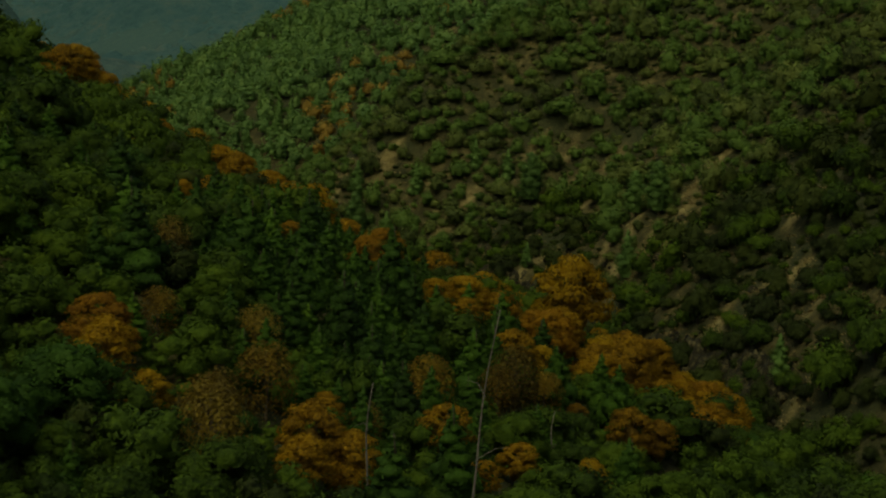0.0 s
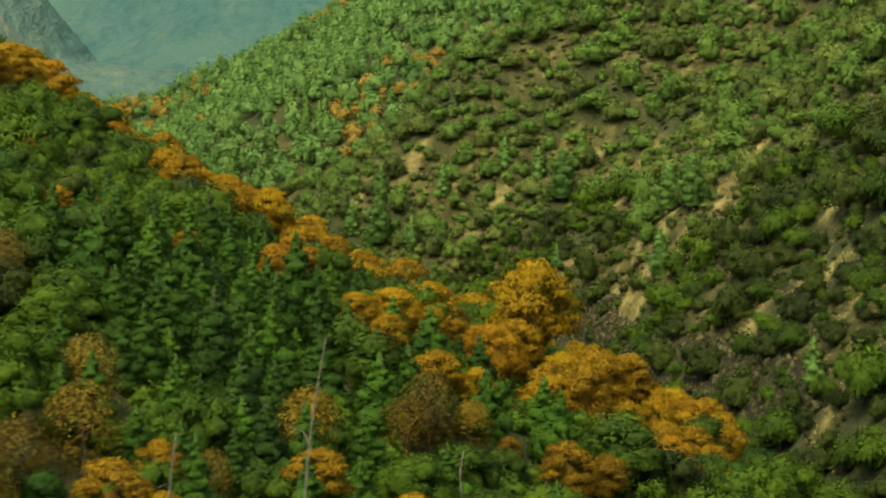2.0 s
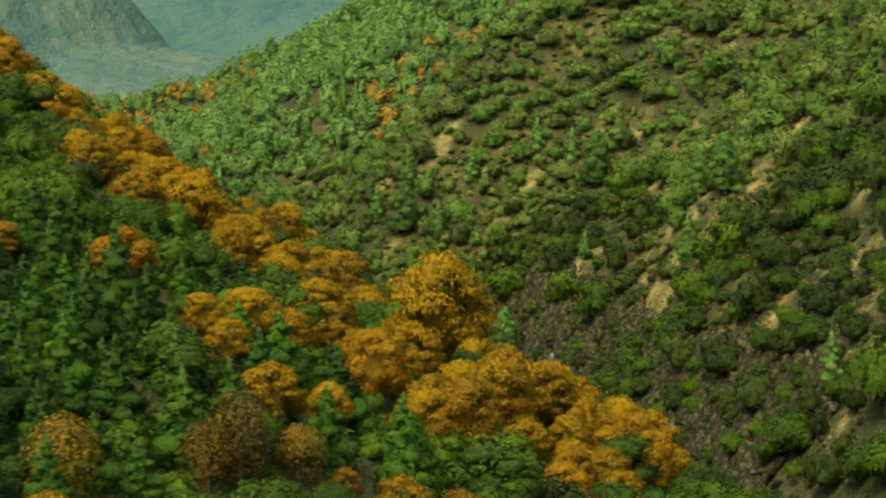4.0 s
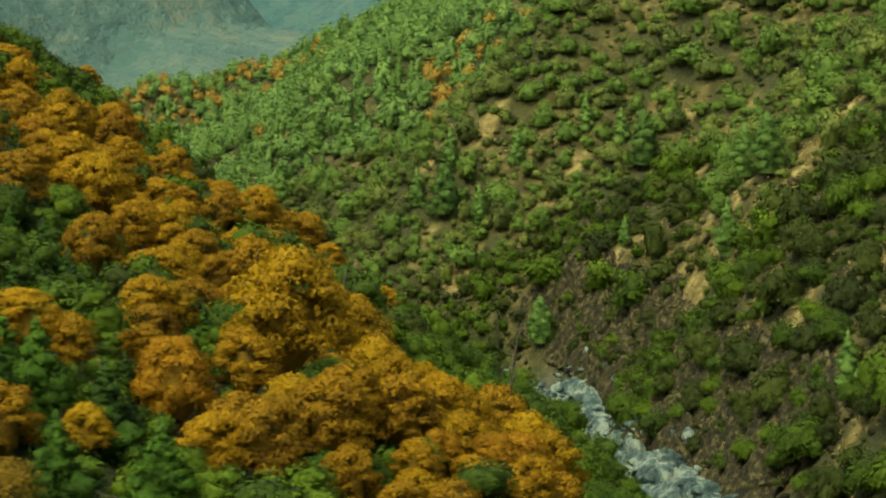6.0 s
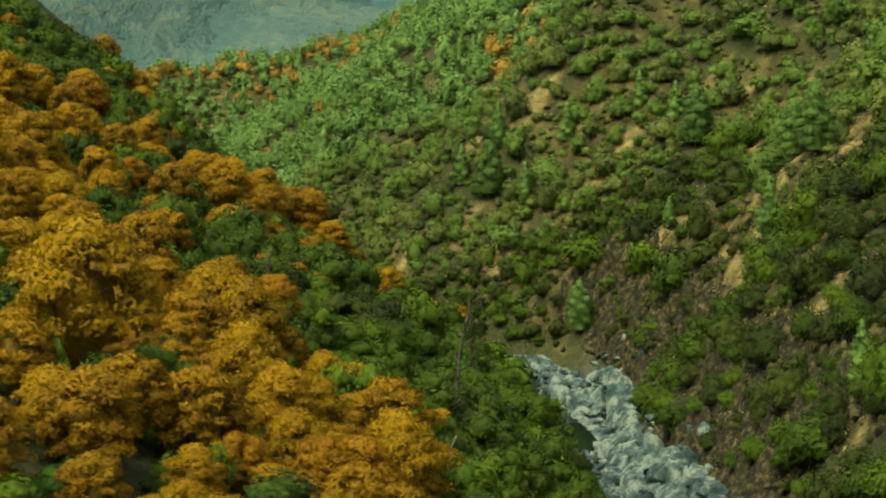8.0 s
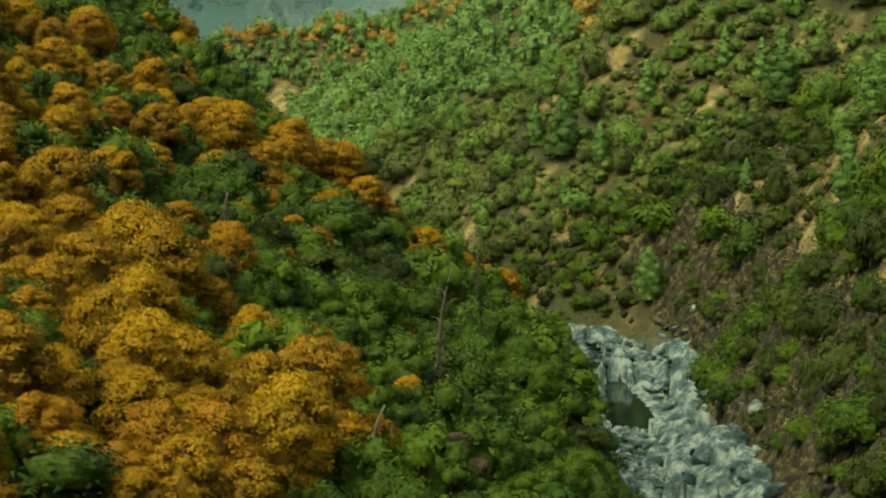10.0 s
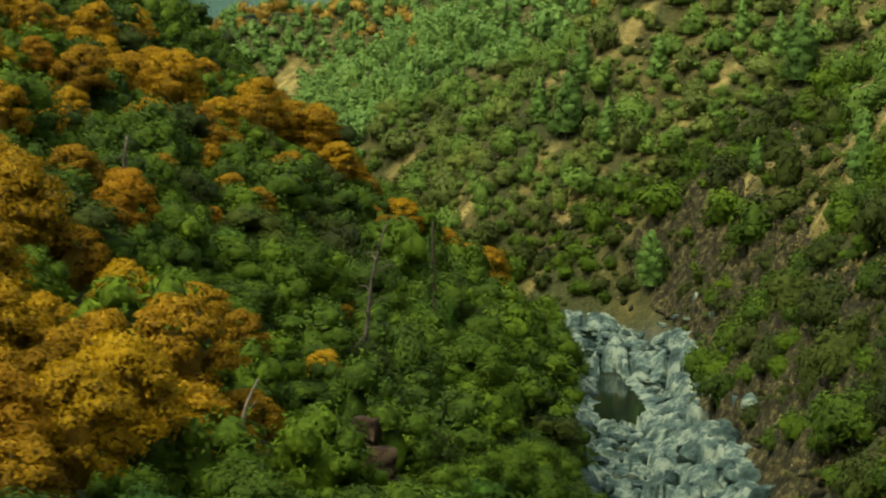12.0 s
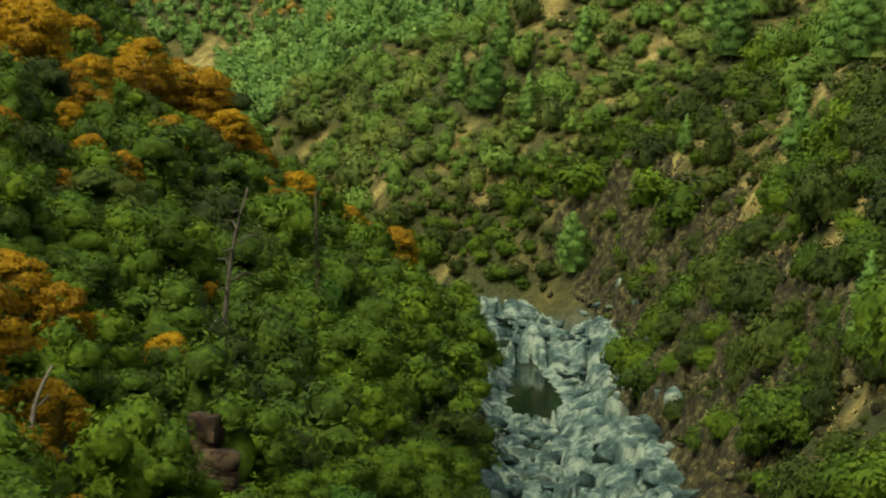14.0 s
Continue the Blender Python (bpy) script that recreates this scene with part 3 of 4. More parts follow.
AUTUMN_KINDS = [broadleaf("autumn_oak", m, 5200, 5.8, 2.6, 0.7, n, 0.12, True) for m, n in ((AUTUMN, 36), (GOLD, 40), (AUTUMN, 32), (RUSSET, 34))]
GREEN_KINDS = [broadleaf("live_oak", m, 4400, h, 2.4, 0.0, n, 0.12) for m, h, n in ((EVERGREEN, 5.0, 14), (EVERGREEN, 4.5, 12), (FRESH, 4.8, 13), (EVERGREEN, 5.8, 15))]
DARK_KINDS = [conifer("dark_conifer", NEEDLES, 1900, h, w, 0.0, n, 0.135, taper=0.9) for h, w, n in ((6.0, 2.4, 22), (6.8, 2.4, 26), (5.2, 2.3, 20))]
PINE_KINDS = [conifer("grey_pine", PINE, 2600, 6.6, 2.0, 0.9, 17, 0.14, taper=0.38), conifer("young_pine", PINE, 2000, 6.4, 1.9, 0.2, 18, 0.13, taper=0.6)]
OPEN_FIR = tiered_conifer(rng, 3400, 11.5, 2.3, 1.2, 0.12, 0.05)
OPEN_KIND = (mesh_of("open_fir_trunk", *trunk_of(rng, 11.0, 0.23, 2, 0.05, 0.01), BARK, True), crown_mesh("open_fir_crown", OPEN_FIR, EVERGREEN))
BARE_KINDS = [(mesh_of("withered_oak_trunk", *trunk_of(rng, 4.9, 0.12, 22, 0.5, 0.03), THIN_BARK, True), crown_mesh("withered_oak_crown", thin_crown(rng, 3200, 5.6, 2.4, 0.5, 0.125), m)) for m in (BROWN, TAN)]
SHRUB_KINDS = [crown_mesh("shrub_crown", bush(rng, 1400, 2.5, 1.6, 7, 0.125), m) for m in (OLIVE, EVERGREEN, OLIVE, EVERGREEN)]


def standing(x, y, size, turn, sink=0.15, stretch=1.0):
    z = float(land(x, y)) - sink
    return pose(x, y, z, 0, 0, turn) @ Matrix.Diagonal((size, size, size * stretch, 1))


class Kind:
    """One kind of tree: the first is built with its parts, the others are copies."""

    def __init__(self, name, meshes, label, category, group):
        self.name, self.meshes, self.tags, self.first = name, meshes, (label, category, group), None

    def put(self, m):
        if self.first is None:
            self.first = tree(self.name, *self.meshes, *self.tags)
            self.first.matrix_basis = m
            return self.first
        made = copy_thing(self.first, m)
        made.matrix_basis = m
        return made


AUTUMN_TREES = [Kind("oak_tree", AUTUMN_KINDS[0], "deciduous oak with orange-brown autumn leaves on the slope", "tree", "autumn oaks"),
                Kind("oak_tree", AUTUMN_KINDS[1], "deciduous oak with bright golden-yellow autumn leaves", "tree", "autumn oaks"),
                Kind("oak_tree", AUTUMN_KINDS[2], "rounded oak in full orange autumn colour", "tree", "autumn oaks"),
                Kind("oak_tree", AUTUMN_KINDS[3], "small oak with russet-red autumn leaves", "tree", "autumn oaks")]
GREEN_TREES = [Kind("live_oak_tree", GREEN_KINDS[0], "dense dark green evergreen oak on the hillside", "tree", "evergreen oaks"),
               Kind("live_oak_tree", GREEN_KINDS[1], "bushy evergreen oak with deep green leaves", "tree", "evergreen oaks"),
               Kind("bay_tree", GREEN_KINDS[2], "bushy tree with fresh bright green leaves", "tree", "evergreen oaks"),
               Kind("live_oak_tree", GREEN_KINDS[3], "tall rounded evergreen oak with green leaves on the hillside", "tree", "evergreen oaks")]
WITHERED = [Kind("oak_tree", BARE_KINDS[0], "half-bare oak with withered brown leaves", "tree", "autumn oaks"),
            Kind("oak_tree", BARE_KINDS[1], "thin oak with tan leaves and bare branches showing", "tree", "autumn oaks")]
DARK_TREES = [Kind("conifer_tree", k, "dark green pointed conifer among autumn oaks", "tree", "dark conifers") for k in DARK_KINDS]
PINES = [Kind("grey_pine_tree", PINE_KINDS[0], "open-crowned grey-green pine above the scrub", "tree", "grey pines"),
         Kind("young_pine_tree", PINE_KINDS[1], "conical pale green pine above the scrub", "tree", "grey pines")]

# autumn oaks: x, y and width of the crown
HOLLOW_OAKS = ((-7, 90, 3.2), (-5, 93, 3.3), (-7, 94, 4.0), (-15, 96, 2.5), (-17, 96, 3.7), (-18, 100, 3.9), (1, 102, 2.3), (-7, 103, 2.4),
               (-1, 107, 3.3), (3, 108, 2.5), (7, 111, 2.6), (10, 121, 3.4), (12, 124, 2.9), (7, 125, 1.6), (3, 129, 3.6))
GROVE = ((5, 133, 2.3), (0, 134, 2.6), (16, 135, 3.2), (-19, 136, 2.1), (-2, 138, 2.4), (-12, 138, 1.9), (11, 138, 4.3), (-6, 138, 3.9),
         (0, 140, 3.4), (2, 140, 2.8), (9, 141, 4.0), (16, 145, 2.7), (12, 146, 4.4), (10, 147, 3.8), (3, 147, 2.6), (7, 150, 3.9), (-19, 151, 2.4),
         (-27, 159, 2.5), (16, 159, 3.3), (20, 162, 3.7))
MIDDLE = ((-1, 169, 3.5), (18, 169, 4.3), (8, 171, 2.8), (18, 174, 3.8), (14, 175, 3.5), (-6, 176, 3.4), (8, 176, 4.4), (-5, 177, 3.8),
          (20, 178, 1.2), (4, 179, 4.1), (18, 179, 1.9), (15, 180, 4.6), (-16, 180, 4.3), (17, 182, 2.7), (-21, 186, 3.9), (-37, 186, 4.5),
          (6, 188, 3.3), (-11, 188, 3.4))
CREST = ((-23, 192, 4.1), (11, 195, 2.6), (-17, 195, 4.0), (-20, 195, 3.2), (-6, 195, 3.1), (9, 195, 3.1), (-11, 196, 3.6), (10, 200, 1.7),
         (9, 201, 1.0), (-39, 202, 4.9), (12, 203, 2.1), (-7, 204, 3.6), (-3, 205, 3.1), (-20, 211, 4.9), (-26, 212, 4.0), (10, 212, 1.3),
         (-15, 213, 3.9))
UPPER = ((-21, 220, 2.3), (6, 222, 1.3), (-40, 224, 4.8), (3, 225, 1.2), (-16, 225, 2.7), (-4, 225, 1.6), (5, 226, 1.4), (-20, 227, 2.8),
         (-38, 229, 4.3), (-31, 231, 5.5), (-13, 234, 4.5), (-27, 235, 4.3), (-5, 236, 1.6), (-8, 236, 3.3), (-24, 238, 3.9), (-12, 241, 3.0),
         (-24, 245, 3.1), (-46, 245, 6.8), (-18, 248, 5.9))
FAR_OAKS = ((-44, 252, 5.1), (-51, 255, 5.2), (-24, 258, 4.5), (-20, 261, 4.4), (-16, 265, 3.2), (-23, 275, 5.5), (-36, 278, 3.8), (-32, 279, 3.8),
            (-31, 282, 3.8), (-27, 285, 6.1), (-20, 288, 5.0), (-25, 289, 6.2), (-23, 290, 6.2), (-21, 296, 2.9), (-37, 304, 3.7))
GOLDEN = ((8, 155, 6.0), (14, 167, 4.0), (5, 185, 4.5), (3, 186, 5.2), (9, 187, 3.0))
THIN_OAKS = ((-11, 89, 3.4), (-12, 94, 3.1), (-12, 100, 2.3), (-10, 102, 3.4), (-5, 104, 1.9), (-16, 106, 2.4), (-11, 108, 3.0), (-2, 113, 3.3),
             (-17, 117, 2.7), (2, 120, 2.6), (3, 122, 3.1), (5, 125, 2.4), (9, 137, 3.4), (6, 142, 3.6), (20, 150, 2.5), (18, 153, 2.4),
             (20, 154, 3.1), (18, 156, 3.1), (21, 157, 3.1), (19, 159, 3.6), (-7, 169, 3.5), (1, 203, 3.5))
RUSTY = ((-11, 276, 3.1), (-15, 283, 2.8))
taken = []
for n, (x, y, w) in enumerate(THIN_OAKS):
    kind = WITHERED[n % 2] if y < 130 else AUTUMN_TREES[3 * (n % 2)]
    kind.put(standing(x, y, w / 4.7, rng.uniform(0, 360), 0.3, rng.uniform(1.0, 1.25)))
    taken.append((x, y, 0.40 * w))
for plot in (GOLDEN, HOLLOW_OAKS, GROVE, MIDDLE, CREST, UPPER, FAR_OAKS, RUSTY):
    for x, y, w in plot:
        kind = AUTUMN_TREES[1] if plot is GOLDEN or rng.random() < 0.12 else AUTUMN_TREES[3] if plot is RUSTY else AUTUMN_TREES[int(rng.choice([0, 2, 3], p=[0.42, 0.42, 0.16]))]
        kind.put(standing(x, y, (0.92 if y > 215 else 1.08 if y > 150 else 1.0) * w / 5.0, rng.uniform(0, 360), 0.3, rng.uniform(0.95, 1.2)))
        taken.append((x, y, 0.44 * w))


def crest(x):
    return np.interp(x, (-60, -45, -13, 8, 20), (252, 236, 196, 172, 168))


# the close row of oaks along the crest
for n in range(90):
    x = -42 + 58 * n / 90 + rng.uniform(-1, 1)
    y, w = float(crest(x)) + rng.uniform(-5, 6), rng.uniform(2.6, 3.8)
    if all((x - px) ** 2 + (0.8 * (y - py)) ** 2 > (0.3 * w + 0.75 * pr) ** 2 for px, py, pr in taken):
        AUTUMN_TREES[int(rng.choice(4, p=[0.4, 0.15, 0.33, 0.12]))].put(standing(x, y, w / 4.7, rng.uniform(0, 360), 0.3, rng.uniform(1.0, 1.25)))
        taken.append((x, y, 0.44 * w))

# pines on the dry side: x, y and height
PINE_SPOTS = ((-21, 376, 7.6), (-26, 380, 5.4), (1, 383, 4.8), (7, 378, 5.0), (11, 369, 8.0), (25, 321, 6.6), (-60, 427, 5.2), (-68, 442, 5.4), (-73, 441, 5.5), (-56, 437, 5.3),
              (38, 246, 4.7), (-49, 434, 5.3), (-48, 442, 4.8), (-46, 455, 5.5), (-66, 460, 4.8), (-59, 462, 5.1), (-42, 445, 4.8), (10, 345, 3.7), (-15, 374, 5.4), (-21, 384, 6.2),
              (-10, 382, 5.1), (-149, 573, 6.7), (-143, 574, 5.4), (-78, 468, 5.0), (-62, 449, 5.7), (-57, 446, 6.0))
for x, y, h in PINE_SPOTS:
    PINES[int(h < 7.5)].put(standing(x, y, 1.22 * h / 6.5, rng.uniform(0, 360), 0.3))
    taken.append((x, y, 0.22 * h))
# the two tall pines of the slope, with bare stems, and the one beside the pool
for x, y, h in ((30, 326, 9.2), (27, 333, 8.0), (-2, 344, 7.8)):
    PINES[0].put(standing(x, y, h / 6.6, 40 + x, 0.3))
    taken.append((x, y, 1.7))


FIR = Kind("fir_tree", OPEN_KIND, "tall sparse green fir with its dark trunk showing", "tree", "firs")
FIR.put(standing(7.2, 235, 0.86, 20, 0.3))
taken.append((7.2, 235, 1.6))


class Spacing:
    """Keeps plants apart: a coarse grid of what stands already."""

    def __init__(self, cell):
        self.cell, self.at = cell, {}

    def free(self, x, y, r):
        i, j = int(x // self.cell), int(y // self.cell)
        for a in (i - 1, i, i + 1):
            for b in (j - 1, j, j + 1):
                for px, py, pr in self.at.get((a, b), ()):
                    if (px - x) ** 2 + (py - y) ** 2 < (pr + r) ** 2:
                        return False
        return True

    def add(self, x, y, r):
        self.at.setdefault((int(x // self.cell), int(y // self.cell)), []).append((x, y, r))


grid = Spacing(6.0)
for x, y, r in taken + [(19.0, 190.5, 1.2), (19.5, 188.5, 0.9), (11.2, 209.5, 0.5), (0.0, 204.6, 0.6), (17.7, 178.5, 0.7)]:
    grid.add(x, y, r)


def gathered(name, spots, bases, mat, label, category, inner=None):
    """Countless small plants as one mesh: copies of a few leafy forms, turned and scaled."""
    vs, tints, within = [], [], []
    heights = land(np.array([p[0] for p in spots]), np.array([p[1] for p in spots])) - 0.2
    for (x, y, s, h), z in zip(spots, heights):
        b = bases[int(rng.integers(len(bases)))]
        a = rng.uniform(0, 6.283)
        c, d = np.cos(a), np.sin(a)
        turn = np.array([[c, d, 0], [-d, c, 0], [0, 0, 1]])
        if inner:
            within.append(np.arange(len(b[1])) < b[3])
        tints.append(np.full(len(b[0]), rng.uniform(0, 1)))
        vs.append(((b[0] @ turn) * (s * rng.uniform(0.85, 1.25), s * rng.uniform(0.85, 1.15), s * h) + (x, y, z), b[1], b[2] @ turn))
    ob = new(name, crown_mesh(name, merged(vs), mat))
    if inner:
        ob.data.materials.append(inner)
        ob.data.polygons.foreach_set("material_index", np.concatenate(within).astype(np.int32))
    ob.data.attributes.new("tint", "FLOAT", "POINT").data.foreach_set("value", np.concatenate(tints).astype(np.float32))
    return tagged(ob, label, category, kind="stuff")


# ---------------------------------------------------------------- woods of the shaded side
def dark_zone(x, y):
    """Where the conifers stand close: the hollow behind the first autumn oaks."""
    return np.exp(-(((x + 7) / 11) ** 2 + ((y - 128) / 26) ** 2)) + 0.25 * np.exp(-(((x + 25) / 18) ** 2 + ((y - 150) / 30) ** 2))


woods = {"dark": [], "green": [], "olive": [], "orange": []}
count = [0, 0, 0]
for n in range(16000):
    x, y = rng.uniform(-66, 34), rng.uniform(60, 345)
    if x > river_x(y) - 7.0 or x < -0.27 * y - 8 or x > 0.42 * y - 20:
        continue
    dark = rng.random() < dark_zone(x, y) * 1.15
    r = float(rng.uniform(0.7, 1.4) if dark else rng.choice([0.8, 1.2, 1.6, 2.0], p=[0.25, 0.3, 0.3, 0.15]) * rng.uniform(0.9, 1.1))
    if not grid.free(x, y, r * 0.78):
        continue
    grid.add(x, y, r * 0.78)
    off = y - crest(x)
    orange = rng.random() < (0.75 if abs(off) < 7 and -40 < x < 17 else 0.5 if -32 < off < 8 and 0 < x < 20 and y > 136 else 0.3 if off > 0 and x < -11 and y < 262 else 0.04 if off > 0 and x < -5 else 0)
    if dark and count[0] < 260:
        count[0] += 1
        DARK_TREES[int(rng.integers(3))].put(standing(x, y, (0.66 if y < 140 else 0.5) * r * rng.uniform(0.75, 1.2), rng.uniform(0, 360), 0.2, rng.uniform(0.8, 1.0)))
    elif orange and not dark:
        if count[2] < 200:
            count[2] += 1
            AUTUMN_TREES[int(rng.choice(4, p=[0.4, 0.12, 0.33, 0.15]))].put(standing(x, y, 0.5 * max(r, 1.1), rng.uniform(0, 360), 0.3, 1.15))
        else:
            woods["orange"].append((x, y, r / 1.5, 1.2))
    elif not dark and count[1] < 285 and (y < 190 or (y < 250 and x > 0)):
        count[1] += 1
        GREEN_TREES[int(rng.choice(4, p=[0.4, 0.36, 0.12, 0.12]))].put(standing(x, y, r * 0.47, rng.uniform(0, 360), 0.3, rng.uniform(0.8, 1.05)))
    else:
        woods["dark" if dark else ("olive" if rng.random() < 0.12 else "green")].append((x, y, r / 1.4, rng.uniform(0.75, 1.15)))

# low growth that fills the openings under the trees
under = []
for n in range(15000):
    x, y = float(rng.uniform(-50, 34)), float(rng.uniform(66, 345))
    if x > float(river_x(y)) - 6.0 or x < -0.2 * y - 4 or x > 0.42 * y - 20:
        continue
    r = float(rng.uniform(0.45, 0.8))
    if grid.free(x, y, r * 0.6):
        grid.add(x, y, r * 0.6)
        under.append((x, y, r / 1.1, rng.uniform(0.7, 1.1)))
UNDER_BASES = [bush(rng, 90, 2.2, 1.75, 2, 0.24, 1) for _ in range(5)]
gathered("undergrowth", under, UNDER_BASES, EVERGREEN, "low green undergrowth between the trees", "scrub")

# the same woods go on outside, up the slope and back along the ridge
outer = []
for n in range(9000):
    x, y = rng.uniform(-150, 48), rng.uniform(-90, 345)
    if x > river_x(y) - 8 or (-0.27 * y - 9 < x < 0.42 * y - 19 and y > 60):
        continue
    r = float(rng.uniform(1.2, 2.2))
    if grid.free(x, y, r):
        grid.add(x, y, r)
        outer.append((x, y, r / 1.3, rng.uniform(0.9, 1.3)))
OUTER_BASES = [bush(rng, 20, 3.0, 1.75, 2, 0.4, 1) for _ in range(4)]
cut = len(outer) // 4
gathered("outer_woodland", outer[cut:], OUTER_BASES, EVERGREEN, "evergreen oak woodland behind and above the slope", "woodland")
gathered("outer_autumn_woodland", outer[:cut], OUTER_BASES, AUTUMN, "orange autumn oaks in the woodland above the slope", "woodland")
WOOD_BASES = [dome_crown(rng, 860, 3.4, 1.7, -0.3, n, 0.13, 0.95, (0.40, 0.60), 1) for n in (5, 6, 7, 8, 6, 7, 5)]
CONE_BASES = [plume(rng, 700, h, 1.7, 0.0, 13, 0.17, 0.9) for h in (5.0, 5.8, 4.4)]
if woods["orange"]:
    gathered("autumn_woodland", woods["orange"], WOOD_BASES, AUTUMN, "orange autumn oaks scattered over the upper slope", "woodland")
HIGH_BASES = [dome_crown(rng, 520, 3.4, 1.7, -0.3, n, 0.17, 0.95, (0.40, 0.60), 1) for n in (5, 6, 7, 8)]
gathered("evergreen_woodland", [p for p in woods["green"] if p[1] < 235], WOOD_BASES, EVERGREEN, "dense evergreen oak woodland covering the shaded slope", "woodland")
gathered("upper_evergreen_woodland", [p for p in woods["green"] if p[1] >= 235], HIGH_BASES, EVERGREEN, "evergreen oak woodland high on the shaded slope", "woodland")
gathered("olive_woodland", woods["olive"], WOOD_BASES, OLIVE, "olive-green scrub oaks scattered through the woodland", "woodland")
if woods["dark"]:
    gathered("conifer_woodland", woods["dark"], CONE_BASES, NEEDLES, "small dark conifers filling the hollow", "woodland")

# ---------------------------------------------------------------- scrub of the dry side
near_scrub, far_scrub, far_pine, far_oak = [], [], [], []
first_shrubs, placed = [None] * 4, 0
SHRUB_LABELS = ("rounded olive-green chaparral shrub on dry soil", "rounded dark green chaparral shrub on dry soil") * 2
tx, ty = rng.uniform(-60, 115, 42000), rng.uniform(215, 425, 42000)
td = tx - river_x(ty)
open_ground = bareness(tx, ty, 1.45)
gaps = layered(tx, ty, 5, 2, 60)
bank = np.where((ty > 250) & (ty <= 343), np.where(rng.random(42000) < 0.2, 9.0, 12.0) + 1.5 * layered(tx, ty, 6, 2, 91), np.where(ty > 343, 4.5, 10.5))
keep = (td > bank) & (tx < 0.205 * ty + 3) & (rng.random(42000) > 0.93 * open_ground) & (gaps < 0.6)
for x, y in zip(tx[keep], ty[keep]):
    r = float(rng.choice([0.55, 0.95, 1.45, 2.1], p=[0.22, 0.3, 0.3, 0.18]) * rng.uniform(0.85, 1.15)) * (1.22 if y < 318 else 1.0)
    apart = r * rng.uniform(0.72, 1.0)
    if not grid.free(x, y, apart):
        continue
    grid.add(x, y, apart)
    if placed < 295 and y < 300 and x < 56:
        k = int(rng.integers(4))
        m = standing(x, y, r / 1.28, rng.uniform(0, 360), 0.2, rng.uniform(0.85, 1.35))
        if first_shrubs[k] is None:
            stems = mesh_of("shrub_stems", *trunk_of(np.random.default_rng(k), 1.6, 0.07, 5, 0.5), BARK, True)
            first_shrubs[k] = Kind("shrub", (stems, SHRUB_KINDS[k]), SHRUB_LABELS[k], "shrub", "chaparral shrubs")
        first_shrubs[k].put(m)
        placed += 1
    else:
        near_scrub.append((x, y, r / 1.2, rng.uniform(0.9, 1.3)))
for n in range(1500):
    x, y, r = float(rng.uniform(-32, 9)), float(rng.uniform(343, 374)), float(rng.uniform(0.5, 1.2))
    if x - float(river_x(y)) > 4 and grid.free(x, y, r * 0.75):
        grid.add(x, y, r * 0.75)
        near_scrub.append((x, y, r / 1.2, rng.uniform(0.9, 1.3)))
low = (td > bank - 1.5) & (tx < 0.205 * ty + 3) & (rng.random(42000) > 0.97 * open_ground) & (rng.random(42000) < np.where(ty < 318, 0.6, np.where(gaps > 0.6, 0.35, 0.95)))
low_scrub = []
for x, y in zip(tx[low][::-1], ty[low][::-1]):
    r = float(rng.uniform(0.35, 0.7))
    if grid.free(x, y, r * 0.7):
        grid.add(x, y, r * 0.7)
        low_scrub.append((x, y, r / 1.1, rng.uniform(0.6, 1.0)))
LOW_BASES = [bush(rng, 90, 1.8, 1.6, 2, 0.28, 1) for _ in range(5)]
gathered("low_scrub", low_scrub, LOW_BASES, OLIVE, "low olive-green undergrowth between the larger shrubs", "scrub")
SCRUB_BASES = [bush(rng, 460, h, 1.6, n, 0.18, 1) for h, n in ((2.4, 4), (2.8, 3), (2.0, 4), (2.5, 3), (3.0, 3), (2.2, 4), (2.6, 3))]
order = rng.permutation(len(near_scrub))
near_scrub = [near_scrub[i] for i in order]
# haze-paled copies above this line; darker ones below stand in for canyon shade
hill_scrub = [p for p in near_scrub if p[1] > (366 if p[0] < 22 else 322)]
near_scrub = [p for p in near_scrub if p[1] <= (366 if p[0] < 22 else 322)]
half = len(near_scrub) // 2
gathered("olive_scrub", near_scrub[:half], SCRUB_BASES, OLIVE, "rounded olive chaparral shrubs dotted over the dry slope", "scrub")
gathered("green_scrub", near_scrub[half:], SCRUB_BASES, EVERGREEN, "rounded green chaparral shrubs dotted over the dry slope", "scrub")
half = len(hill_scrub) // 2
gathered("sage_scrub", hill_scrub[:half], SCRUB_BASES, HAZED_OLIVE, "olive shrubs high on the dry slope, paled by painted haze", "scrub")
gathered("hill_scrub", hill_scrub[half:], SCRUB_BASES, HAZED_HILL, "green shrubs high on the dry slope, paled by painted haze", "scrub")

tx, ty = rng.uniform(-260, 150, 30000), rng.uniform(405, 660, 30000)
keep = (tx > np.maximum(river_x(ty) + 4, -78 - 0.55 * (ty - 400))) & (tx < 58 - 0.4 * (ty - 400)) & (ty < 620)
tints = value_noise(tx / 26, ty / 26, 77) - 0.15 + 0.7 * smooth(-50, -90, tx) * smooth(555, 590, ty)
for ox, oy in ((-137, 592), (-116, 593), (-110, 590), (-88, 578), (-74, 541), (-27, 456), (-32, 449), (-20, 466), (-4, 406), (-50, 447), (-32, 434), (-41, 422), (-11, 392), (-122, 577), (-154, 587)):
    tints = tints + 0.9 * np.exp(-((tx - ox) ** 2 + (ty - oy) ** 2) / 40)
